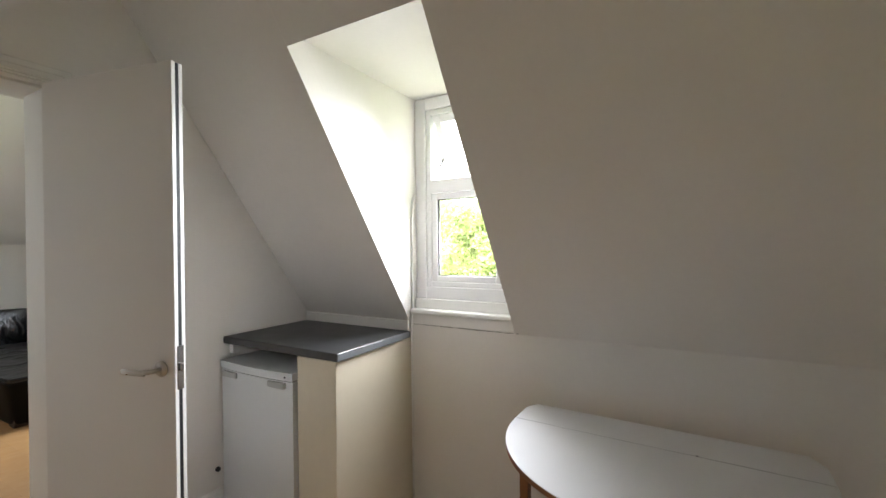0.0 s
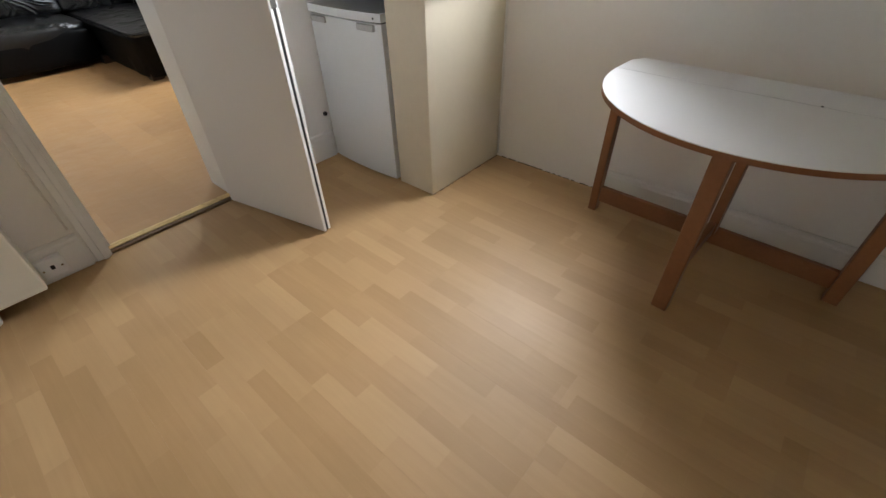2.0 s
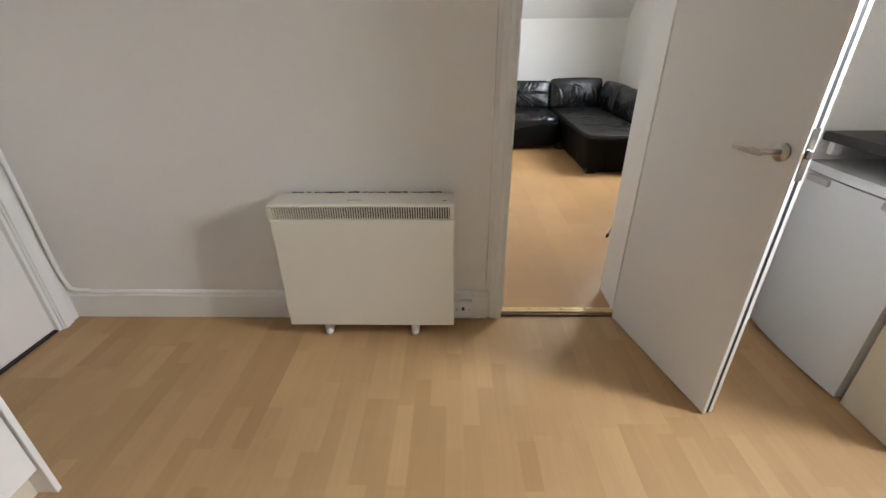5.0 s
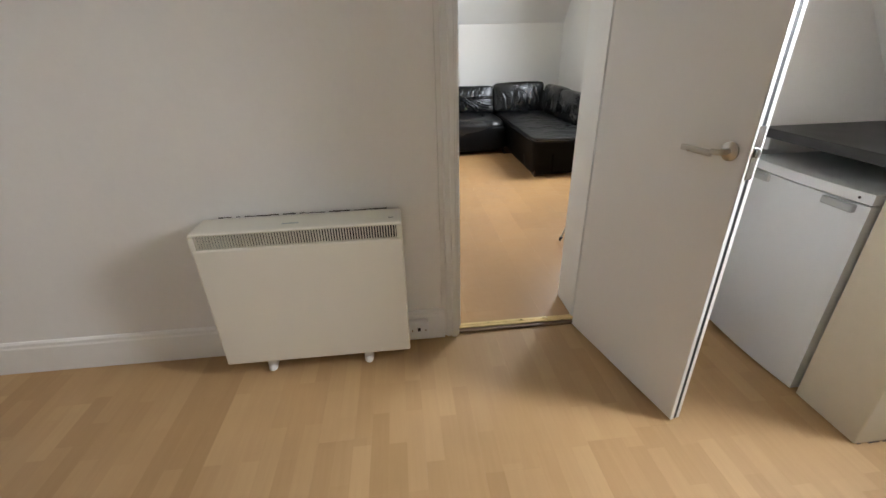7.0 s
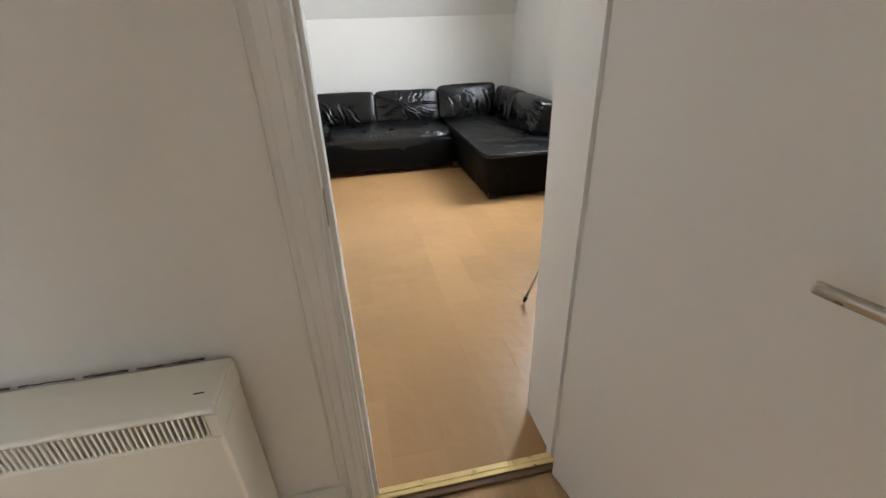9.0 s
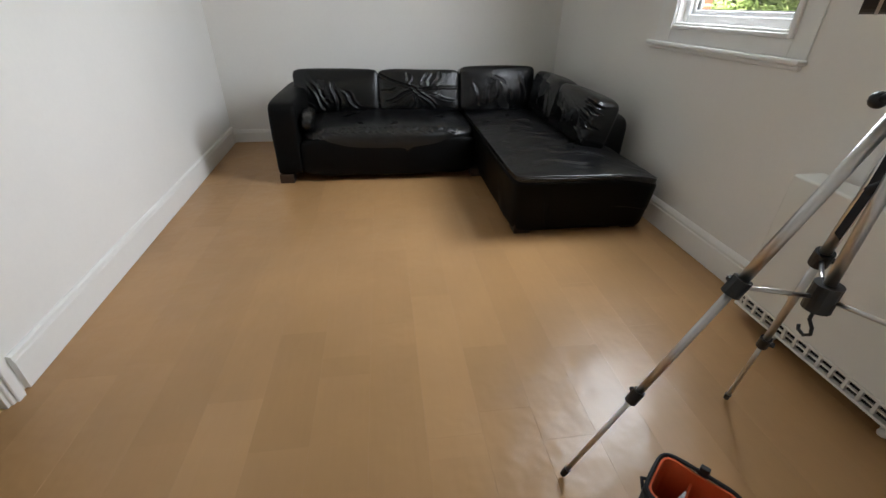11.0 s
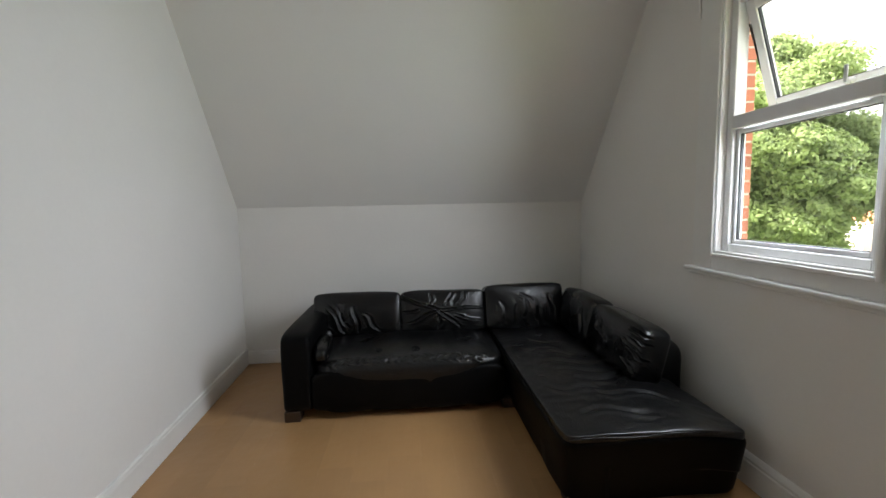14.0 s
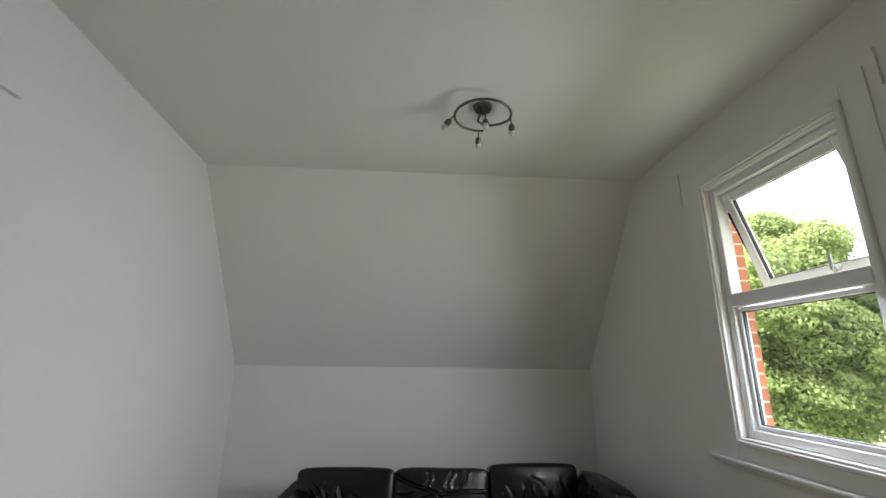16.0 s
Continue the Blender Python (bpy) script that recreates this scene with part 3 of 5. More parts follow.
part("apron", box(wx0 + 0.002, wx1 - 0.002, YN - 0.004, WY + 0.02, 1.001, 1.06, 0.003, 1), M_GLOSS, w1)
part("sill_riser", box(wx0 + 0.002, wx1 - 0.002, WY - 0.02, WY + 0.03, 1.085, 1.14, 0.003, 1), M_GLOSS, w1)
cb = tube([(DX0 + 0.012, WY - 0.02, 1.72), (DX0 + 0.009, WY - 0.035, 1.70), (DX0 + 0.008, WY - 0.045, 1.6), (DX0 + 0.008, WY - 0.05, 1.1), (DX0 + 0.009, YN - 0.01, 1.02), (DX0 + 0.01, YN - 0.012, 0.93), (DX0 + 0.011, YN - 0.01, 0.5), (DX0 + 0.011, YN - 0.01, 0.03)], 0.0055, 8)
tagged(link("cable", cb, M_GLOSS, True), "white cable running down the dormer corner", "cable")

# kitchen end window: assumed, out of view, added to light the room
w3 = thing("added_window", "assumed white plastic window in the end wall, added to let in daylight", "window", (XE, (EW0 + EW1) / 2, EZ0), "", "structure")
TURN = Matrix.Translation((XE + 0.11, 0, 0)) @ Matrix.Rotation(radians(90), 4, "Z")
part("window_frame", turned(sash(bmesh.new(), EW0, EW1, EZ0, EZ1, 0.0, 0.06, 0.07), TURN), M_UPVC, w3)
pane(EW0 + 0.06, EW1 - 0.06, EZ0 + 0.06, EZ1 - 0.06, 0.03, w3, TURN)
part("window_sill", box(XE - 0.05, XE + 0.04, EW0 - 0.05, EW1 + 0.05, EZ0 - 0.028, EZ0 - 0.002, 0.006, 2), M_GLOSS, w3, "white painted sill board")

# lounge window
w2 = thing("window_2", "white framed window with its upper vent pushed open", "window", (-4.6, LN, 1.1), "", "structure")
cs = bmesh.new()
sash(cs, WX0 - 0.034, WX1 + 0.034, 1.172, 2.620, LN - 0.022, 0.022, 0.022)
sash(cs, WX0 - 0.014, WX1 + 0.014, 1.192, 2.600, LN - 0.012, 0.016, 0.012)
part("casing", cs, M_GLOSS, w2)
oc = box(WX0 - 0.19, WX0 - 0.034, LN - 0.007, LN, 1.098, 2.70, 0.002, 1)
box(WX1 + 0.034, WX1 + 0.135, LN - 0.007, LN, 1.098, 2.70, 0.002, 1, bm=oc)
box(WX0 - 0.034, WX1 + 0.034, LN - 0.007, LN, 2.620, 2.70, 0.002, 1, bm=oc)
box(WX0 - 0.034, WX1 + 0.034, LN - 0.007, LN, 1.098, 1.172, 0.002, 1, bm=oc)
part("outer_casing", oc, M_GLOSS, w2)
part("window_frame", sash(bmesh.new(), WX0, WX1, WZ0, WZ1, LN + 0.03, 0.045, 0.07), M_UPVC, w2)
part("transom", box(WX0 + 0.045, WX1 - 0.045, LN + 0.02, LN + 0.1, 1.872, 1.945, 0.008, 2), M_UPVC, w2)
l2 = part("lower_sash", sash(bmesh.new(), WX0 + 0.045, WX1 - 0.045, WZ0 + 0.045, 1.872, LN + 0.05, 0.024, 0.04), M_UPVC, w2)
part("gasket", sash(bmesh.new(), WX0 + 0.068, WX1 - 0.068, WZ0 + 0.068, 1.849, LN + 0.058, 0.005, 0.02), M_DARK, l2)
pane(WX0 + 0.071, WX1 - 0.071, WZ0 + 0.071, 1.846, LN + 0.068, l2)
V2 = Matrix.Translation((0, LN + 0.06, 2.528)) @ Matrix.Rotation(radians(17), 4, "X")
v2 = part("vent_sash", turned(sash(bmesh.new(), WX0 + 0.05, WX1 - 0.05, -0.583, 0, 0, 0.055, 0.045), V2), M_UPVC, w2)
part("gasket", turned(sash(bmesh.new(), WX0 + 0.103, WX1 - 0.103, -0.530, -0.053, 0.01, 0.005, 0.02), V2), M_DARK, v2)
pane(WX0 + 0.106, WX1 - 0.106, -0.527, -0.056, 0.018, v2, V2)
hd = rod((-4.55, LN + 0.19, 2.0), (-4.55, LN + 0.165, 1.99), 0.014)
box(-4.558, -4.542, LN + 0.15, LN + 0.160, 1.985, 2.065, 0.004, 2, bm=hd)
part("vent_handle", hd, M_FRIDGE_GREY, v2, "grey vent handle")
for x in (WX0 + 0.055, WX1 - 0.055):
    part("stay", rod((x, LN + 0.09, 2.42), (x, LN + 0.2, 2.1), 0.006), M_DARK, w2, "dark metal friction stay")
part("window_sill", box(-5.29, -4.10, LN - 0.045, LN + 0.02, 1.074, 1.098, 0.008, 3), M_GLOSS, w2, "white painted sill board")
part("sill_moulding", box(-5.275, -4.115, LN - 0.02, LN, 1.052, 1.074, 0.006, 2), M_GLOSS, w2)
bk = box(-5.275, -5.269, LN - 0.012, LN, 2.55, 2.78, 0.003, 1)
tagged(link("blind_bracket", bk, M_GLOSS), "white painted leftover blind bracket on the wall", "bracket", "blind brackets")
bk = box(-4.06, -4.054, LN - 0.012, LN, 2.58, 2.74, 0.002, 1)
tagged(link("blind_bracket", bk, M_GLOSS), "white painted leftover blind bracket on the wall", "bracket", "blind brackets")


def dark_line(name, p, q, h, label, seed):
    """A thin uneven dark line from p to q, for gap shade, dirt and cracks."""
    rng = random.Random(seed)
    p, q = Vector(p), Vector(q)
    pts = [p.lerp(q, i / 40) + Vector((0, 0, rng.uniform(-0.0012, 0.0012))) for i in range(41)]
    bm = bmesh.new()
    for a, b in zip(pts, pts[1:]):
        if rng.random() < 0.82:
            tube([a, b], h * rng.uniform(0.4, 1.0), 6, bm=bm)
    return tagged(link(name, bm, M_DIRT_SHADE), label, "sealant", "", "structure")


# floor, panel and corner: dark beads put in for shadow gaps
dark_line("shadow_gap_floor", (DX0 + 0.02, YN, 0.002), (-0.64, YN, 0.002), 0.004, "grimy line with painted gap shade along the foot of the wall", 1)
dark_line("shadow_gap_panel", (DX0 + 0.006, 1.50, 0.001), (DX0 + 0.006, YN - 0.01, 0.001), 0.003, "grimy line with painted gap shade under the panel", 2)
dark_line("shadow_gap_corner", (DX0 + 0.004, YN - 0.001, 0.02), (DX0 + 0.004, YN - 0.001, 0.92), 0.003, "dark line for the shade up the panel corner", 3)
dark_line("crack_line_sill", (DX0 + 0.02, YN - 0.002, 1.0), (DX1 + 0.02, YN - 0.002, 0.998), 0.0018, "cracked paint line below the dormer sill", 5)

dark_line("dirt_line_heater", (XD + 0.016, -0.80, 0.7015), (XD + 0.016, -0.12, 0.7015), 0.003, "black dirt line on the wall above the heater", 7)
# thin bead made up for the edge of a shallow step in the wall
cb = tube([(XD + 0.001, 0.10, 0.19), (XD + 0.001, 0.101, 1.2), (XD + 0.001, 0.098, 2.3)], 0.0035, 8)
tagged(link("cable", cb, M_WALL, True), "thin painted bead for a shallow wall step beside the door casing", "cable")

# ---- storage heaters ----
def heater(name, label, m, w, h, d, z0, low, enamel):
    """Slim box on two feet with a slotted outlet; its back is at y = 0, it faces -y before m."""
    t = thing(name, label, "storage heater", m.translation[:])
    body = bmesh.new()
    gz0, gz1 = (z0 + h - 0.070, z0 + h - 0.014) if not low else (z0 + 0.008, z0 + 0.062)
    g = 0.02
    if low:
        box(0, w, -d, 0, gz1, z0 + h, 0.01, 3, bm=body)
        box(0, w, -d + 0.02, 0, z0, gz1, 0.002, 1, bm=body)
    else:
        box(0, w, -d, 0, z0, gz0, 0.008, 3, bm=body)
        box(0, w, -d + 0.02, 0, gz0, gz1, 0.002, 1, bm=body)
        box(0, w, -d, 0, gz1, z0 + h, 0.008, 3, bm=body)
        box(0, g, -d, -d + 0.0195, gz0, gz1, bm=body)
        box(w - g, w, -d, -d + 0.0195, gz0, gz1, bm=body)
    part("case", turned(body, m), enamel, t)
    part("outlet_recess", turned(box(g, w - g, -d + 0.015, -d + 0.021, gz0 + 0.002, gz1 - 0.002), m), M_DARK, t, "dark recess behind the outlet slots")
    if low:
        edge = box(0.0, w, -d - 0.004, -d + 0.014, gz0 - 0.012, gz0, 0.002, 1)
        box(0.0, w, -d - 0.004, -d + 0.014, gz1 - 0.004, gz1 + 0.01, 0.002, 1, bm=edge)
        box(0.01, w - 0.01, -d, -d + 0.010, (gz0 + gz1) / 2 - 0.003, (gz0 + gz1) / 2 + 0.003, bm=edge)
        part("outlet_frame", turned(edge, m), enamel, t)
    n = int(w / 0.055) if low else int((w - 2 * g) / 0.0105)
    hw, y0, y1 = (0.006, -d - 0.001, -d + 0.012) if low else (0.0019, -d + 0.003, -d + 0.015)
    bar = None
    for i in range(n):
        x = g + (i + 0.5) * (w - 2 * g) / n
        if bar is None:
            x_first = x
            bar = part("outlet_bar", turned(box(x - hw, x + hw, y0, y1, gz0, gz1), m), enamel, t)
        else:
            ob = new("outlet_bar", bar.data)
            ob.parent = t
            ob.matrix_parent_inverse = bar.matrix_parent_inverse @ Matrix.Translation(m.to_3x3() @ Vector((x - x_first, 0, 0)))
    for x in (w * 0.22, w * 0.76):
        ft = box(x - 0.02, x + 0.02, -d + 0.03, -0.02, 0.018, z0 + 0.004, 0.004, 1)
        ball((x, -d + 0.035, 0.016), 0.02, 12, bm=ft, squash=(1, 1.3, 0.8))
        part("foot", turned(ft, m), M_GLOSS, t, "small white foot", True)
    part("control_slot", turned(box(w - 0.05, w - 0.03, -d + 0.05, -d + 0.053, z0 + h - 0.001, z0 + h + 0.001), m), M_DARK, t)
    part("badge", turned(box(w * 0.42, w * 0.5, -d + 0.05, -d + 0.062, z0 + h - 0.001, z0 + h + 0.0006), m), M_FRIDGE_GREY, t, "worn grey badge")
    return t


heater("storage_heater", "ivory slimline storage heater on two feet against the kitchen wall", Matrix.Translation((XD + 0.02, -0.862, 0)) @ Matrix.Rotation(radians(90), 4, "Z"), 0.80, 0.628, 0.155, 0.073, False, M_HEATER)
heater("storage_heater", "ivory storage heater with a slotted outlet along its foot", Matrix.Translation((-3.80, LN - 0.025, 0)), 0.92, 0.65, 0.14, 0.06, True, M_HEATER_PALE)

sk = thing("wall_socket", "white plastic connection box on the skirting beside the heater", "socket", (XD + 0.018, -0.02, 0.06))
part("box", box(XD + 0.018, XD + 0.045, -0.062, 0.03, 0.035, 0.125, 0.004, 2), M_UPVC, sk)
part("lid", box(XD + 0.045, XD + 0.049, -0.058, 0.026, 0.04, 0.12, 0.002, 1), M_UPVC, sk)
part("switch", box(XD + 0.049, XD + 0.052, -0.022, -0.008, 0.075, 0.095, 0.001, 1), M_DARK, sk, "small dark switch")
for y in (-0.048, 0.016):
    part("screw", rod((XD + 0.049, y, 0.08), (XD + 0.0505, y, 0.08), 0.004, seg=10), M_STEEL, sk)
link_ = tube([(XD + 0.03, -0.062, 0.09), (XD + 0.03, -0.075, 0.08), (XD + 0.05, -0.085, 0.09)], 0.005, 8)
part("flex", link_, M_GLOSS, sk, smooth=True)

# ---- fridge corner ----
wtp = thing("worktop", "dark grey laminate worktop in the corner above the fridge", "worktop", (-1.75, 1.8, 0.94))
part("board", box(XD + 0.002, DX0 + 0.012, 1.489, YN - 0.03, 0.927, 0.965, 0.006, 3), M_WORKTOP, wtp)
part("edge_strip", box(DX0 + 0.0125, DX0 + 0.0145, 1.493, YN - 0.03, 0.929, 0.963, 0.001, 1), M_WTEDGE, wtp, "pale shiny edge strip")
part("upstand", box(XD + 0.002, DX0 - 0.002, YN - 0.029, YN - 0.003, 0.927, 1.02, 0.004, 1), M_GLOSS, wtp, "white painted upstand")
cabp = thing("end_panel", "cream painted boxed-in panel supporting the worktop", "panel", (-1.45, 1.8, 0))
pb = box(-1.574, DX0 + 0.002, 1.490, YN - 0.002, 0.0, 0.9265, 0.003, 1)
bmesh.ops.subdivide_edges(pb, edges=[e for e in pb.edges if e.calc_length() > 0.4], cuts=14, use_grid_fill=True)
for v in pb.verts:
    if v.co.x > DX0 - 0.01:
        v.co.x += 0.0035 * noise.noise(v.co * 3.0)
part("panel", pb, M_CREAM, cabp, smooth=False)
part("batten", box(XD + 0.01, XD + 0.04, 1.52, 1.56, 0.87, 0.9265, 0.003, 1), M_GLOSS, cabp, "white support batten")

fg = thing("fridge", "white under-counter fridge with moulded grips below the lid", "fridge", (-1.85, 1.75, 0))
FX0, FX1, FY = -2.132, -1.592, 1.466
part("cabinet", box(FX0, FX1, FY + 0.055, YN - 0.06, 0.03, 0.803, 0.006, 2), M_FRIDGE, fg)


def bowed(x0, x1, y, z0, z1, bow, depth, r):
    """A slab whose front is bowed out by bow and whose long edges are rounded."""
    n = 14
    front = [(x0 + (x1 - x0) * i / n, y - bow * (1 - (2 * i / n - 1) ** 2)) for i in range(n + 1)]
    bm = prism(front + [(x1, y + depth), (x0, y + depth)], "z", z0, z1)
    bmesh.ops.bevel(bm, geom=[e for e in bm.edges if e.calc_face_angle(0) > 0.8], offset=r, segments=3, affect="EDGES")
    return bm


part("door", bowed(FX0, FX1, FY + 0.012, 0.012, 0.799, 0.016, 0.04, 0.008), M_FRIDGE, fg, smooth=False)
lid = part("lid", bowed(FX0 - 0.004, FX1 + 0.004, FY + 0.006, 0.807, 0.843, 0.018, 0.56, 0.009), M_FRIDGE, fg, "white plastic lid with a bowed front")
part("gap_shadow_strip", box(FX0 + 0.01, FX1 - 0.01, FY + 0.02, FY + 0.05, 0.799, 0.807), M_DARK, fg)
for x in (FX0 + 0.03, FX1 - 0.155):
    part("grip", box(x, x + 0.115, FY - 0.011, FY + 0.02, 0.766, 0.795, 0.005, 2), M_FRIDGE_GREY, fg, "pale grey moulded grip")
part("badge", box(FX1 - 0.04, FX1 - 0.032, FY - 0.0065, FY, 0.820, 0.828, 0.002, 1), M_DARK, fg)
for x in (FX0 + 0.05, FX1 - 0.05):
    part("foot", rod((x, FY + 0.1, 0.0), (x, FY + 0.1, 0.032), 0.018), M_DARK, fg)
part("plinth", box(FX0 + 0.01, FX1 - 0.01, FY + 0.05, FY + 0.07, 0.012, 0.04), M_DARK, fg)
hole = rod((XD, 1.45, 0.27), (XD + 0.012, 1.45, 0.27), 0.012)
tagged(link("pipe_stub", hole, M_DARK), "small dark pipe stub in the wall beside the fridge", "pipe")

# ---- kitchen unit ----
ku = thing("kitchen_unit", "white base unit with flat drawer fronts and a plain end panel", "cabinet", (-0.85, -1.7, 0))
part("end_panel", box(-1.176, -1.158, YS + 0.02, -1.372, 0.0, 0.87, 0.002, 1), M_GLOSS, ku)
part("carcass", box(-1.157, -0.56, YS + 0.02, -1.40, 0.12, 0.868, 0.002, 1), M_GLOSS, ku)
part("plinth", box(-1.157, -0.56, -1.455, -1.437, 0.0, 0.12, 0.002, 1), M_CREAM, ku, "recessed plinth board")
for z0, z1 in ((0.125, 0.525), (0.53, 0.685), (0.69, 0.86)):
    part("drawer_front", box(-1.154, -0.563, -1.399, -1.381, z0, z1, 0.003, 2), M_GLOSS, ku)
part("top", box(-1.18, -0.55, YS + 0.02, -1.362, 0.8705, 0.908, 0.006, 2), M_WORKTOP, ku, "dark grey worktop")

# ---- half-round folding table ----
tb = thing("folding_table", "white half-round drop-leaf table on a stained beech gate-leg frame", "table", (-0.12, 1.75, 0))
TR, TC, TZ = 0.508, Vector((-0.106, 1.79)), 0.707
TM = Matrix.Translation((TC.x, TC.y, 0)) @ Matrix.Rotation(radians(-2.2), 4, "Z")


def half_disc(r, z0, z1, y=0.0):
    pts = [(r * math.cos(math.pi + math.pi * i / 48), y + r * math.sin(math.pi + math.pi * i / 48)) for i in range(49)]
    return prism(pts, "z", z0, z1)


lf = part("leaf", turned(half_disc(TR, TZ - 0.003, TZ, -0.003), TM), M_TABLE, tb)
part("leaf_core", turned(half_disc(TR + 0.001, TZ - 0.02, TZ - 0.0032, -0.0015), TM), M_BEECH, lf, "brown wooden edge")
strip = [(-TR, 0.0005), (TR, 0.0005), (TR, 0.12), (TR - 0.035, 0.19), (-TR + 0.03, 0.19), (-TR, 0.13)]
ts = part("centre_strip", turned(prism(strip, "z", TZ - 0.003, TZ), TM), M_TABLE, tb)
part("strip_core", turned(prism([(x * 1.001, y) for x, y in strip], "z", TZ - 0.02, TZ - 0.0032), TM), M_BEECH, ts, "brown wooden edge")
part("hinge_gap", turned(box(-TR + 0.002, TR - 0.002, -0.0028, 0.0003, TZ - 0.0031, TZ - 0.0008), TM), M_DARK, ts, "dark joint along the hinge")
part("hinge_pin", turned(rod((0.15, -0.001, TZ - 0.001), (0.15, -0.001, TZ + 0.002), 0.004, seg=10), TM), M_DARK, ts)
for x, hw in ((-0.508, 0.019), (0.475, 0.025)):
    part("leg", turned(box(x - hw, x + hw, 0.08, 0.128, 0.0, TZ - 0.021, 0.004, 2), TM), M_BEECH, tb)
part("stretcher", turned(box(-0.4885, 0.4495, 0.09, 0.115, 0.055, 0.135, 0.004, 2), TM), M_BEECH, tb)
part("top_rail", turned(box(-0.4885, 0.4495, 0.09, 0.115, TZ - 0.075, TZ - 0.021, 0.003, 1), TM), M_BEECH, tb)
GM = TM @ Matrix.Translation((0.018, 0.07, 0)) @ Matrix.Rotation(radians(-2), 4, "Z")
gt = part("gate", turned(box(-0.028, 0.028, -0.44, -0.395, 0.0, TZ - 0.021, 0.004, 2), GM), M_BEECH, tb, "swung-out gate leg")
part("gate_post", turned(box(-0.018, 0.018, -0.045, 0.012, 0.137, TZ - 0.078, 0.004, 2), GM), M_BEECH, gt)
part("gate_rail", turned(box(-0.012, 0.012, -0.375, -0.045, TZ - 0.12, TZ - 0.07, 0.003, 1), GM), M_BEECH, gt)
part("gate_rail", turned(box(-0.012, 0.012, -0.375, -0.045, 0.14, 0.2, 0.003, 1), GM), M_BEECH, gt)


# ---- corner sofa ----
def soft(size, at, power=7.0, cuts=26, puff=(0, 0, 0), fold=None, m=None):
    """A stuffed block: rounded box with puffed faces, and folds pushed in along its skin."""
    bm = bmesh.new()
    bmesh.ops.create_cube(bm, size=2)
    bmesh.ops.subdivide_edges(bm, edges=bm.edges, cuts=cuts, use_grid_fill=True)
    hx, hy, hz = (s / 2 for s in size)
    for v in bm.verts:
        a, b, c = v.co
        k = (abs(a) ** power + abs(b) ** power + abs(c) ** power) ** (-1 / power)
        a, b, c = a * k, b * k, c * k
        p = Vector((a * (hx + puff[0] * (1 - b * b) * (1 - c * c)), b * (hy + puff[1] * (1 - a * a) * (1 - c * c)), c * (hz + puff[2] * (1 - a * a) * (1 - b * b))))
        nrm = Vector((a ** 3 / hx, b ** 3 / hy, c ** 3 / hz)).normalized()
        s = p + Vector(at)
        lump = 0.006 * noise.noise(s * 4.0)
        p += nrm * (lump + (fold(a, b, c, s) if fold else 0))
        v.co = p
    turned(bm, Matrix.Translation(at) @ (m or Matrix.Identity(4)))
    return bm


def star_folds(count, depth, cx=0.0, cz=0.0, seed=0.0, plane="yz"):
    """Creases that run out from a button."""
    def f(a, b, c, s):
        u, w, front = (b - cx, c - cz, a) if plane == "yz" else (a - cx, c - cz, -b)
        if front < 0.3:
            return 0
        r = math.hypot(u, w)
        th = math.atan2(w, u)
        ridge = abs(math.sin(th * count / 2 + seed + 3.2 * noise.noise((u * 2.6 + seed, w * 2.6, seed)))) ** 0.45
        return -depth * (1 - ridge) * min(1, r * 4) * max(0, 1.25 - r) - 0.02 * math.exp(-r * r * 30)
    return f


def hang_folds(depth, seed, plane="yz", freq=5.0):
    """Slack creases that fan out of the lower edge."""
    def f(a, b, c, s):
        u, front = (b, a) if plane == "yz" else (a, -b)
        if front < 0.3:
            return 0
        x = u * freq + 1.4 * noise.noise((u * 2.2, c * 1.5, seed)) + 0.9 * c * math.sin(seed * 3)
        ridge = abs(math.sin(x + seed)) ** 0.4
        gate = max(0.0, noise.noise((u * 2.5 + seed, c, 4.0 + seed)) + 0.35)
        return -depth * (1 - ridge) * gate * max(0, 0.75 - c)
    return f


def seat_folds(depth, seed, along="x"):
    def f(a, b, c, s):
        if c < 0.2:
            return 0
        u, w = (a, b) if along == "x" else (b, a)
        x = u * 11 + 2.5 * noise.noise((s.x * 2.5, s.y * 2.5, seed))
        gate = max(0.0, noise.noise((s.x * 2.2 + seed, s.y * 2.2, 1.0)) + 0.1)
        fine = noise.noise((s.x * 26, s.y * 9 + seed, 2.0)) if along == "x" else noise.noise((s.x * 9, s.y * 26 + seed, 2.0))
        return -depth * (1 - abs(math.sin(x)) ** 0.5) * gate + 0.003 * fine
    return f


def creases(lines, depth=0.013, width=0.035, plane="yz", base=None):
    """Sharp tucks along given lines on a cushion's face, with a rolled lip beside each."""
    def f(a, b, c, s):
        u, w, front = {"yz": (b, c, a), "xz": (a, c, -b), "xy": (a, b, c)}[plane]
        out = base(a, b, c, s) if base else 0
        if front < 0.25:
            return out
        for u0, w0, u1, w1 in lines:
            du, dw = u1 - u0, w1 - w0
            k = ((u - u0) * du + (w - w0) * dw) / (du * du + dw * dw)
            if -0.12 < k < 1.12:
                bend = 0.05 * math.sin(3.0 * k + 9 * u0)
                off = ((u - u0) * dw - (w - w0) * du) / math.hypot(du, dw) + bend * (1 - k) * k * 4
                fade = max(0.0, min(1.0, 6 * (k + 0.12), 6 * (1.12 - k)))
                out += depth * fade * (0.7 * math.exp(-((off - 1.5 * width) / width) ** 2) - math.exp(-(off / width) ** 2) + 0.4 * math.exp(-((off + 1.6 * width) / width) ** 2))
        return out
    return f


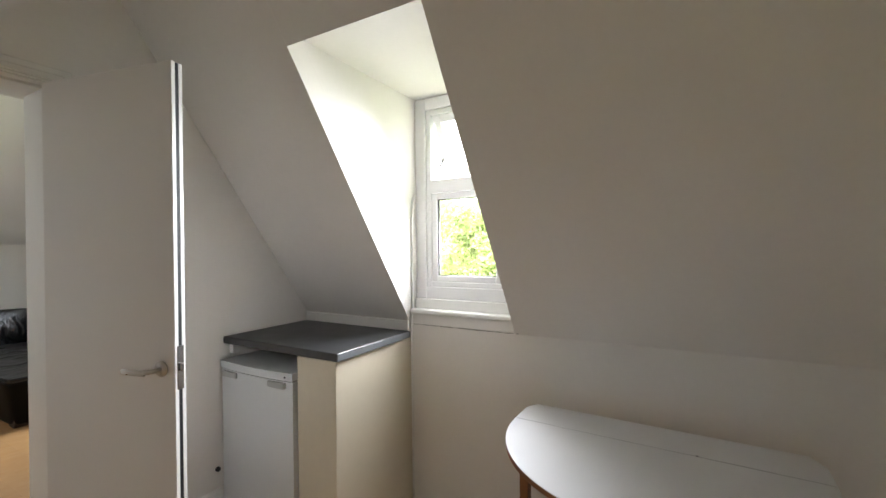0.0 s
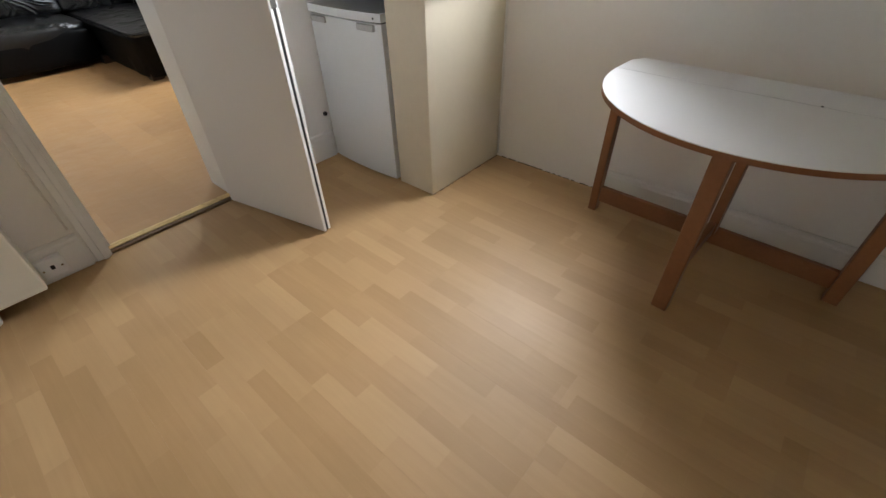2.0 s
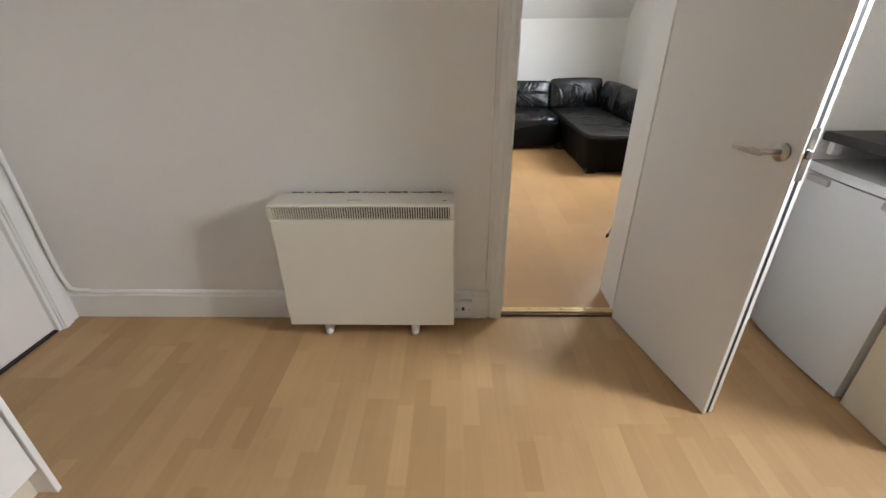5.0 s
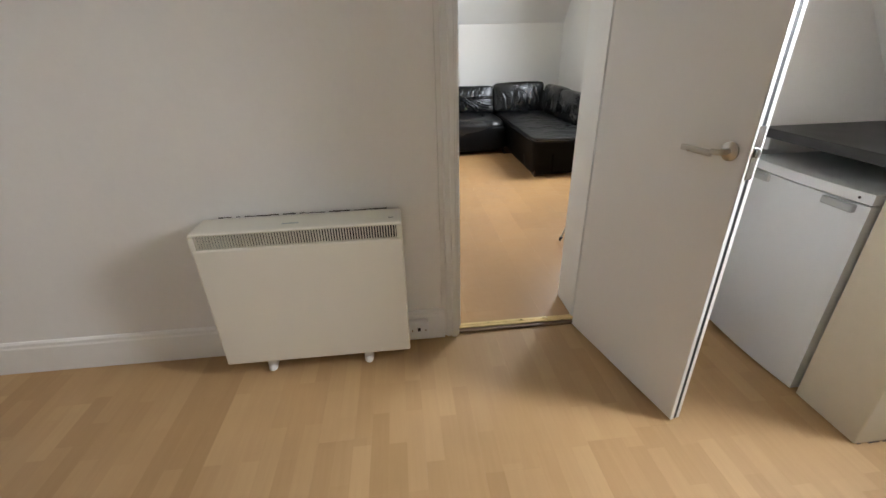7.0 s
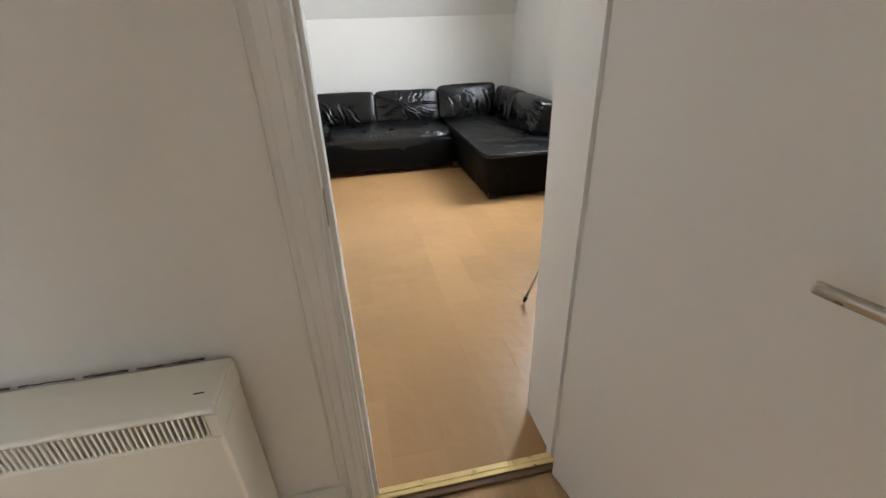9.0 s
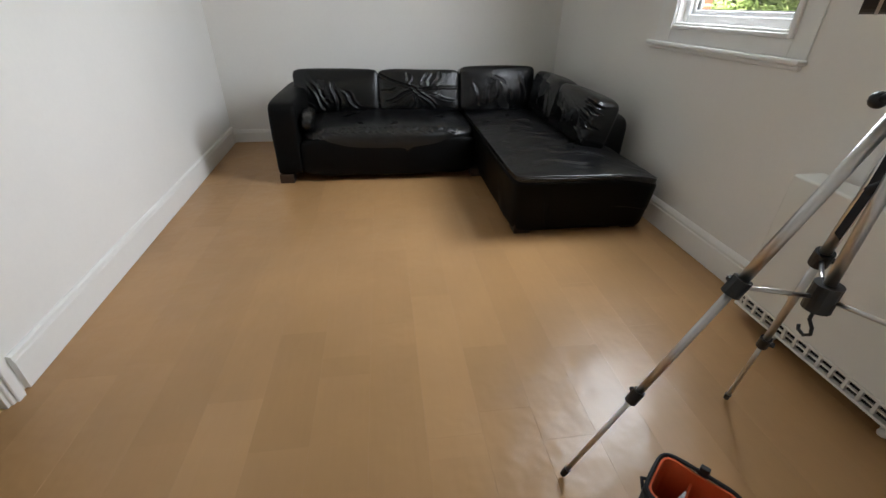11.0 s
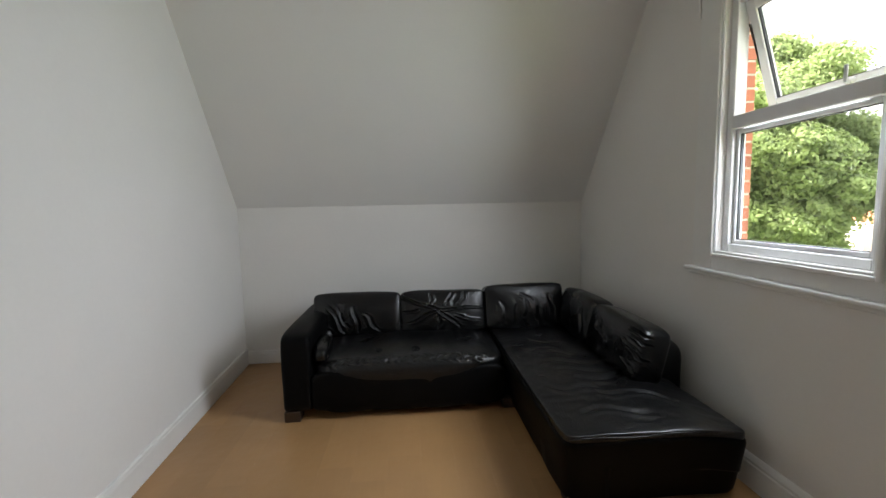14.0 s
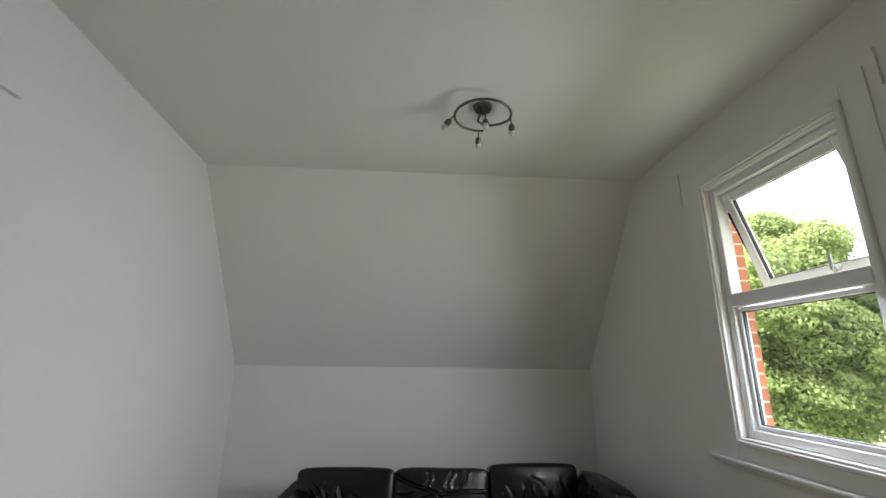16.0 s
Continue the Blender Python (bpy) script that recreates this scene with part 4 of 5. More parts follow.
sofa = thing("corner_sofa", "worn black leather corner sofa with a chaise end", "sofa", (-5.9, 0.9, 0))
part("base", box(-6.72, -5.80, -0.10, 1.36, 0.06, 0.25, 0.02, 3), M_LINING, sofa, "black base valance")
part("back_frame", soft((0.22, 2.62, 0.55), (-6.75, 1.02, 0.35), 10, 14), M_LEATHER, sofa, smooth=True)
part("arm", soft((1.10, 0.205, 0.56), (-6.255, -0.205, 0.345), 13, 22, (0, 0.012, 0.012)), M_LEATHER_SHADED, sofa, "boxy padded leather arm", True)
rs = random.Random(4)
lip = [(0.86 + rs.uniform(-0.05, 0.03), v, 0.97, v + rs.uniform(-0.05, 0.05)) for v in [-0.78 + 0.06 * i + rs.uniform(-0.02, 0.02) for i in range(27)]]
across = [(-0.55, 0.3, -0.2, 0.1), (-0.3, -0.2, 0.1, -0.35), (-0.8, 0.5, -0.6, 0.35)]
pad = [(0.15, -0.6, 0.22, 0.1), (0.28, -0.45, 0.33, 0.3), (0.42, -0.3, 0.40, 0.45), (-0.1, -0.7, -0.05, -0.2), (0.62, -0.2, 0.7, 0.5), (0.0, -0.5, 0.06, -0.1), (0.18, 0.2, 0.30, 0.75), (0.34, 0.35, 0.45, 0.8), (0.5, -0.75, 0.55, -0.2), (-0.3, -0.5, -0.2, 0.0), (0.8, -0.6, 0.84, 0.1)]
part("seat", soft((1.00, 1.40, 0.24), (-6.212, 0.585, 0.30), 7.0, 104, (0.025, 0, 0.028), creases(lip + across, 0.011, 0.015, "xy", seat_folds(0.010, 3.3, "y"))), M_SEAT_SHEEN, sofa, "creased leather double seat", True)
part("seat_skirt", soft((0.12, 1.40, 0.31), (-5.762, 0.59, 0.205), 7, 44, (0.02, 0, 0), hang_folds(0.02, 2.1, freq=7.0)), M_LEATHER_SHADED, sofa, "slack leather front", True)


def chaise_shape(bm):
    """Draws the foot end and the inner side in towards the floor, and drops the top towards the window wall."""
    for v in bm.verts:
        low = max(0.0, 1 - v.co.z / 0.4)
        if v.co.x > -5.0:
            v.co.x -= 0.085 * low
        if v.co.y < 1.5:
            v.co.y += 0.06 * low
        if v.co.z > 0.2:
            v.co.z -= 0.045 * max(0.0, (v.co.y - 1.82) / 0.38) ** 2
    return bm


part("chaise_base", chaise_shape(soft((2.11, 0.95, 0.39), (-5.645, 1.752, 0.205), 20, 40)), M_LEATHER_SHADED, sofa, smooth=True)
part("chaise_seat", chaise_shape(soft((2.085, 0.92, 0.07), (-5.645, 1.752, 0.387), 24, 110, (0, 0.0, 0.022), creases(pad, 0.012, 0.020, "xy", seat_folds(0.006, 7.7, "x")))), M_SEAT_SHEEN, sofa, "long creased leather chaise pad", True)
part("chaise_piping", tube([(-4.602, 1.31 + 0.70 * i / 20, 0.404 + 0.004 * math.sin(i * 0.5) - 0.045 * max(0.0, (1.31 + 0.035 * i - 1.82) / 0.38) ** 2) for i in range(21)], 0.004, 8), M_LEATHER, sofa, smooth=True)
part("side_back_frame", soft((1.55, 0.20, 0.52), (-6.03, 2.225, 0.335), 9, 18), M_LEATHER, sofa, smooth=True)
lean = Matrix.Rotation(radians(-14), 4, "Y")
tuck = [
    creases([(-0.62, 0.35, -0.30, -0.85), (-0.42, 0.30, -0.22, -0.55), (-0.08, 0.25, 0.02, -0.85), (0.22, -0.05, 0.46, -0.75), (-0.9, -0.2, -0.55, -0.95)], 0.014, 0.04, "yz", hang_folds(0.012, 1.3)),
    creases([(-0.95, 0.75, -0.15, 0.1), (-0.15, 0.1, 0.35, -0.75), (-0.2, 0.0, -0.75, -0.5), (0.0, 0.05, 0.85, 0.15), (0.1, 0.25, 0.2, 0.85), (0.35, 0.3, 0.5, 0.85), (-0.35, 0.3, -0.3, 0.8), (-0.1, -0.2, -0.15, -0.8), (0.3, -0.2, 0.8, -0.5), (-0.6, 0.1, -0.9, 0.0)], 0.012, 0.036, "yz", hang_folds(0.006, 2.6)),
    creases([(-0.2, 0.1, -0.28, -0.8), (0.02, 0.3, -0.04, -0.7), (0.3, -0.1, 0.42, -0.8), (-0.1, 0.55, 0.15, 0.2), (-0.6, 0.2, -0.5, -0.7), (0.6, 0.5, 0.7, -0.5)], 0.005, 0.05, "yz", hang_folds(0.008, 4.4)),
]
for i, (y, h) in enumerate(((0.155, 0.36), (0.885, 0.355), (1.60, 0.385))):
    part("back_cushion", soft((0.19, 0.735 if i < 2 else 0.70, h), (-6.44, y, 0.40 + h / 2), 11, 84, (0.035, 0, 0.01), tuck[i], lean), M_LEATHER, sofa, "stuffed leather back cushion, creased", True)
lean2 = Matrix.Rotation(radians(-13), 4, "X")
tuck2 = [
    creases([(-0.5, 0.1, -0.3, -0.6), (0.6, 0.4, 0.75, -0.5)], 0.008, 0.05, "xz"),
    creases([(0.62, 0.80, 0.97, 0.66), (0.72, 0.55, 0.98, 0.40), (0.58, 0.33, 0.93, 0.08), (0.76, 0.12, 0.98, -0.14), (0.66, -0.3, 0.9, -0.62), (-0.2, 0.2, 0.1, -0.1), (-0.5, 0.5, -0.35, 0.1)], 0.013, 0.036, "xz"),
]
for i, (x, h, w) in enumerate(((-6.10, 0.36, 0.62), (-5.46, 0.35, 0.72))):
    part("back_cushion", soft((w, 0.20, h), (x, 2.02, 0.395 + h / 2), 7.0, 76, (0, 0.035, 0.012), tuck2[i], lean2), M_LEATHER, sofa, "slumped leather back cushion", True)
bo = soft((0.42, 0.125, 0.13), (-5.93, -0.052, 0.465), 3.0, 20, m=Matrix.Rotation(radians(5), 4, "Z"))
part("bolster", bo, M_LEATHER, sofa, "small round leather bolster", True)
for x, y in ((-5.775, -0.245), (-6.74, -0.245), (-4.745, 1.40), (-4.76, 2.14), (-5.80, 1.32)):
    part("foot", box(x - 0.055, x + 0.055, y - 0.055, y + 0.055, 0, 0.075, 0.004, 1), M_FOOT, sofa, "dark brown wooden block foot")

# ---- tripod with camera ----
tp = thing("tripod", "silver aluminium camera tripod with black joints standing open", "tripod", (-2.995, 1.475, 0))
C0 = Vector((-2.995, 1.475))
feet = [Vector((-3.10, 1.05)), Vector((-3.311, 1.78)), Vector((-2.60, 1.62))]
hub_z = 1.15
for k, f2 in enumerate(feet):
    d = (f2 - C0)
    top, bot = Vector((*(C0 + d.normalized() * 0.045), hub_z)), Vector((*f2, 0.012))
    way = bot - top
    at = lambda s: top + way * s
    lg = part("leg", rod(at(0.0), at(0.355), 0.0125, seg=14), M_ALU, tp, "brushed aluminium leg tube", True)
    part("leg_section", rod(at(0.345), at(0.68), 0.0098, seg=14), M_ALU, lg, smooth=True)
    part("leg_section", rod(at(0.66), at(0.985), 0.0070, seg=12), M_ALU, lg, smooth=True)
    for s, r in ((0.345, 0.021), (0.67, 0.016)):
        ck = rod(at(s - 0.018), at(s + 0.018), r, seg=14)
        side = way.cross(Vector((0, 0, 1))).normalized() * (r + 0.004)
        rod(at(s) + side * 0.4, at(s) + side * 1.35, 0.008, seg=8, bm=ck)
        part("leg_clamp", ck, M_BLACK, lg, "black plastic leg clamp")
    part("rubber_foot", rod(at(0.975), at(1.0), 0.011, 0.009, seg=12), M_BLACK, lg)
    part("brace", rod(at(0.345), (C0.x, C0.y, 0.745), 0.0055, seg=8), M_ALU, tp, "thin centre brace", True)
part("centre_column", rod((C0.x, C0.y, 0.72), (C0.x, C0.y, 1.24), 0.012, seg=16), M_ALU, tp, smooth=True)
cc = rod((C0.x, C0.y, 0.715), (C0.x, C0.y, 0.78), 0.028, seg=16)
part("brace_collar", cc, M_BLACK, tp, "black collar of the braces")
part("hook", tube([(C0.x, C0.y, 0.715), (C0.x, C0.y, 0.685), (C0.x + 0.014, C0.y, 0.67), (C0.x + 0.018, C0.y, 0.655), (C0.x + 0.006, C0.y, 0.643), (C0.x - 0.01, C0.y, 0.647), (C0.x - 0.014, C0.y, 0.658)], 0.004, 8), M_BLACK, tp, "black weight hook", True)
hubm = rod((C0.x, C0.y, 1.10), (C0.x, C0.y, 1.18), 0.052, 0.040, 20)
box(C0.x - 0.03, C0.x + 0.03, C0.y - 0.03, C0.y + 0.03, 1.18, 1.25, 0.01, 2, bm=hubm)
box(C0.x - 0.035, C0.x + 0.035, C0.y - 0.04, C0.y + 0.04, 1.25, 1.27, 0.005, 2, bm=hubm)
part("head", hubm, M_BLACK, tp, "black pan head")
LD = Vector((-0.93, 0.37))
hdl = tube([(C0.x + LD.x * 0.03, C0.y + LD.y * 0.03, 1.165), (C0.x + LD.x * 0.07, C0.y + LD.y * 0.07, 1.165), (C0.x + LD.x * 0.13, C0.y + LD.y * 0.13, 1.135)], 0.008, 10)
ball((C0.x + LD.x * 0.137, C0.y + LD.y * 0.137, 1.132), 0.017, 14, bm=hdl)
part("pan_handle", hdl, M_BLACK, tp, "black crank with a round knob", True)
part("plate_lever", rod((C0.x, C0.y, 1.23), (C0.x + LD.x * 0.075, C0.y + LD.y * 0.075, 1.225), 0.004, seg=8), M_BLACK, tp, "thin black quick-release lever")

cm = thing("still_camera", "black camera with a lens and hanging strap mounted on the tripod", "still camera", (C0.x, C0.y, 1.27))
CM = Matrix.Translation((C0.x, C0.y, 1.2705)) @ Matrix.Rotation(radians(40), 4, "Z")
part("body", turned(box(-0.045, 0.03, -0.065, 0.065, 0, 0.095, 0.012, 3), CM), M_BLACK, cm)
part("prism_hump", turned(box(-0.04, 0.02, -0.025, 0.025, 0.095, 0.125, 0.01, 2), CM), M_BLACK, cm)
le = rod((-0.045, 0, 0.045), (-0.15, 0, 0.045), 0.034, 0.037, 28)
part("lens", turned(le, CM), M_BLACK, cm, smooth=False)
part("lens_ring", turned(rod((-0.125, 0, 0.045), (-0.130, 0, 0.045), 0.0375, 0.0375, 28), CM), M_ALU, cm, "silver ring on the lens")
stp = bmesh.new()
pts = [Vector((C0.x - 0.03, C0.y - 0.06, 1.33)), Vector((C0.x - 0.03, C0.y - 0.03, 1.22)), Vector((C0.x - 0.02, C0.y + 0.0, 1.10)), Vector((C0.x - 0.03, C0.y + 0.01, 0.98)), Vector((C0.x - 0.045, C0.y + 0.015, 0.87))]
for k, p in enumerate(pts):
    w = Vector((0.017, -0.012, 0))
    stp.verts.new(p + w), stp.verts.new(p - w)
stp.verts.ensure_lookup_table()
for k in range(len(pts) - 1):
    stp.faces.new([stp.verts[i] for i in (2 * k, 2 * k + 1, 2 * k + 3, 2 * k + 2)])
bmesh.ops.solidify(stp, geom=stp.faces[:], thickness=0.004)
part("strap", stp, M_NYLON, cm, "black padded neck strap hanging down")
stp2 = tube([(C0.x + 0.03, C0.y + 0.06, 1.33), (C0.x + 0.07, C0.y - 0.02, 1.14), (C0.x + 0.02, C0.y + 0.0, 1.03), (C0.x - 0.03, C0.y + 0.01, 0.98)], 0.011, 8)
part("strap", stp2, M_NYLON, cm, "black neck strap", True)

# ---- camera bag ----
bg = thing("camera_bag", "open black camera bag with an orange lining on the floor", "bag", (-2.875, 1.264, 0))
BM = Matrix.Translation((-2.875, 1.264, 0)) @ Matrix.Rotation(radians(40), 4, "Z") @ Matrix.Diagonal((0.80, 0.92, 1.02, 1))


def ring_wall(hx, hy, z0, z1, t, n=40, p=5.0, flare=0.0):
    """An open pouch: rounded-rectangle wall with thickness."""
    bm = bmesh.new()
    rows = []
    for z, k, s in ((z0, 0, 0), (z1, 0, flare), (z1, t, flare), (z0, t, 0)):
        ring = []
        for i in range(n):
            a = i * math.tau / n
            c, d = math.cos(a), math.sin(a)
            r = (abs(c) ** p + abs(d) ** p) ** (-1 / p)
            ring.append(bm.verts.new((c * r * (hx + s - k), d * r * (hy + s - k), z + 0.006 * math.sin(3 * a) * (z > z0))))
        rows.append(ring)
    for a, b in zip(rows, rows[1:]):
        for i in range(n):
            bm.faces.new((a[i], a[(i + 1) % n], b[(i + 1) % n], b[i]))
    bm.faces.new(rows[0])
    bm.faces.new(list(reversed(rows[-1])))
    return bm


part("shell", turned(ring_wall(0.125, 0.085, 0.0, 0.225, 0.012, flare=0.006), BM), M_NYLON, bg, smooth=False)
part("lining", turned(ring_wall(0.112, 0.072, 0.014, 0.236, 0.006, flare=0.006), BM), M_ORANGE, bg, "bright orange padded lining")
part("divider", turned(box(-0.02, -0.012, -0.068, 0.068, 0.03, 0.20, 0.003, 1), BM), M_ORANGE, bg, "orange divider")
rim = [(0.126 * math.copysign(abs(math.cos(a)) ** 0.4, math.cos(a)), 0.086 * math.copysign(abs(math.sin(a)) ** 0.4, math.sin(a)), 0.236) for a in (i * math.tau / 48 for i in range(49))]
part("rim", turned(tube(rim, 0.006, 8), BM), M_NYLON, bg, "black piped rim", True)
part("clip", turned(box(-0.015, 0.015, 0.082, 0.1, 0.225, 0.255, 0.004, 2), BM), M_BLACK, bg, "black buckle")
part("side_loop", turned(tube([(-0.128, -0.02, 0.17), (-0.145, 0.0, 0.185), (-0.128, 0.02, 0.17)], 0.006, 8), BM), M_NYLON, bg, smooth=True)
sh = box(-0.075, -0.069, -0.05, 0.0, 0.09, 0.225, 0.002, 1)
tagged(link("leaflet", turned(sh, BM @ Matrix.Rotation(radians(12), 4, "Y")), M_PAPER), "folded white leaflet standing in the open bag", "leaflet")

# ---- ceiling light ----
cl = thing("ceiling_light", "antique nickel spiral ceiling light with four bare spot bulbs", "ceiling light", (-4.90, 0.99, LC))
L0 = Vector((-4.90, 0.99, LC))
cn = rod(L0 - Vector((0, 0, 0.0)), L0 - Vector((0, 0, 0.022)), 0.055, 0.048, 32)
part("canopy", cn, M_BRONZE, cl, "round antique nickel rose")
spiral = [L0 + Vector((math.cos(a) * r, math.sin(a) * r, -0.06)) for a, r in ((radians(205 - 395 * i / 60), 0.05 + 0.108 * min(1, i / 16)) for i in range(61))]
part("arm", tube([L0 + Vector((-0.035, -0.01, -0.02)), L0 + Vector((-0.04, -0.015, -0.05))] + spiral, 0.0075, 10), M_BRONZE, cl, "curled antique nickel arm", True)
spots = ((radians(180), 0.158, (-1.1, 0.1)), (radians(272), 0.158, (-1.1, -1.1)), (radians(88), 0.158, (-0.9, 0.3)), (radians(20), 0.03, (0.1, 0)))
for a, r, tilt in spots:
    p = L0 + Vector((math.cos(a) * r, math.sin(a) * r, -0.06))
    d = Vector((tilt[0], tilt[1], -1)).normalized()
    st = rod(p, p + d * 0.045, 0.0042, seg=10)
    rod(p + d * 0.040, p + d * 0.052, 0.010, 0.0175, 18, bm=st)
    rod(p + d * 0.052, p + d * 0.074, 0.0175, 0.0190, 18, bm=st)
    sp = part("lamp_holder", st, M_BRONZE, cl, "small swivel lamp holder")
    bulb = rod(p + d * 0.070, p + d * 0.096, 0.0145, 0.0175, 16)
    ball(p + d * 0.094, 0.0172, 16, bm=bulb)
    part("bulb", bulb, M_BULB, sp, "unlit frosted bulb", True)

# ---- outside ----
outer = thing("brick_facade", "red brick outside wall round the lounge window", "brick wall", (-4.6, LN + 0.2, 1.8), "", "structure")
mo = box(-5.40, WX0 - 0.075, LN + 0.125, LN + 0.245, 0.9, 2.9)
box(WX1 + 0.03, -3.75, LN + 0.125, LN + 0.245, 0.9, 2.9, bm=mo)
box(WX0 - 0.075, WX1 + 0.03, LN + 0.125, LN + 0.245, 0.9, WZ0 - 0.03, bm=mo)
box(WX0 - 0.075, WX1 + 0.03, LN + 0.125, LN + 0.245, WZ1 + 0.02, 2.9, bm=mo)
part("mortar", mo, M_MORTAR, outer)
structure("ground", box(-400, 400, -400, 500, -8.2, -8.0), M_GRASS, "garden and lawns below the house", "ground")


def tree(name, at, crown_z, crown_h, spread, seed, leaves, size, label):
    """Tapered trunk, forking limbs and a crown of many leaves gathered in uneven clumps."""
    rng = np.random.default_rng(seed)
    t = thing(name, label, "tree", at)
    bm = bmesh.new()
    base = Vector(at)
    height = crown_z - at[2]
    rod(base, base + Vector((0, 0, height * 0.8)), 0.28, 0.15, 12, bm=bm)
    centres = []
    n = 320
    for i in range(n):
        a, u = rng.uniform(0, math.tau), rng.uniform(-0.9, 1.0)
        rr = spread * math.sqrt(max(0.05, 1 - 0.85 * u * u)) * rng.uniform(0.25, 1.0)
        c = base + Vector((math.cos(a) * rr, math.sin(a) * rr, height + u * crown_h))
        centres.append((c, rng.uniform(0.11, 0.2) * spread))
        if i % 9 == 0:
            fork = base + Vector((0, 0, height * rng.uniform(0.5, 0.78)))
            mid = fork.lerp(c, 0.55) + Vector((0, 0, 0.4))
            tube([fork, mid, c], 0.055, 6, bm=bm)
    part("trunk", bm, M_BARK, t)
    per = leaves // n
    cs, ns = [], []
    for c, r in centres:
        d = rng.normal(size=(per, 3))
        d /= np.linalg.norm(d, axis=1)[:, None]
        rad = r * rng.uniform(0.35, 1.15, per) ** 0.6 * (1 + 0.25 * np.sin(5 * d[:, 0] + 4 * d[:, 2] + seed))
        cs.append(np.array(c) + d * rad[:, None] * np.array([1.1, 1.1, 0.95]))
        ns.append(d + rng.normal(size=(per, 3)) * 0.45 + np.array([0, 0, 0.5]))
    cs, ns = np.concatenate(cs), np.concatenate(ns)
    ns /= np.linalg.norm(ns, axis=1)[:, None]
    u = np.cross(ns, rng.normal(size=ns.shape))
    u /= np.linalg.norm(u, axis=1)[:, None]
    w = np.cross(ns, u)
    s = (size * rng.uniform(0.6, 1.25, len(cs)))[:, None]
    quad = np.stack([cs - u * s, cs - u * s * 0.1 + w * s * 0.62 - ns * s * 0.15, cs + u * s, cs - u * s * 0.1 - w * s * 0.62 - ns * s * 0.15], 1).reshape(-1, 3)
    me = bpy.data.meshes.new("crown")
    me.from_pydata(quad.tolist(), [], np.arange(len(quad)).reshape(-1, 4).tolist())
    me.materials.append(M_LEAF)
    cr = new("crown", me)
    cr.parent = t
    cr.matrix_parent_inverse = Matrix.Translation(at).inverted()
    tagged(cr, "dense crown of bright green broad leaves", "", "", "stuff")
    return t


tree("tree", (-16.3, 12.2, -8.0), 2.8, 3.3, 3.4, 4, 420000, 0.065, "large broad-leaved tree in full summer leaf")
tree("tree", (-6.5, 13.5, -8.0), -1.2, 4.0, 3.6, 8, 170000, 0.055, "broad-leaved garden tree in bright leaf")


def house(name, at, w, d, h, label):
    t = thing(name, label, "house", at)
    x, y, z = at
    part("wall", box(x, x + w, y, y + d, z, z + h), M_BRICKFAR, t)
    part("bay", box(x + 1.2, x + w * 0.27, y - 0.9, y - 0.001, z, z + h * 0.72), M_RENDERW, t, "pale rendered bay")
    part("band", box(x - 0.05, x + w + 0.05, y - 0.08, y - 0.002, z + h * 0.46, z + h * 0.5), M_RENDERW, t)
    part("roof", prism([(y - 0.5, z + h), (y + d / 2, z + h + 3.2), (y + d + 0.5, z + h)], "x", x - 0.4, x + w + 0.4), M_TILE, t)
    for fx in (0.12, 0.27, 0.42, 0.62, 0.84):
        for fz in (0.14, 0.56):
            wx, wz = x + w * fx, z + h * fz
            yy = y - 0.91 if fx < 0.2 and fz < 0.5 else y - 0.01
            wd = part("window", sash(bmesh.new(), wx, wx + 1.1, wz, wz + 1.8, yy - 0.1, 0.12, 0.1), M_UPVC, t)
            part("pane", box(wx + 0.1, wx + 1.0, yy - 0.05, yy - 0.01, wz + 0.1, wz + 1.7), M_PANEFAR, wd)
    return t


house("house", (-37.6, 38.0, -8.0), 15.0, 9.0, 10.2, "red brick terraced house with pale bays across the gardens")

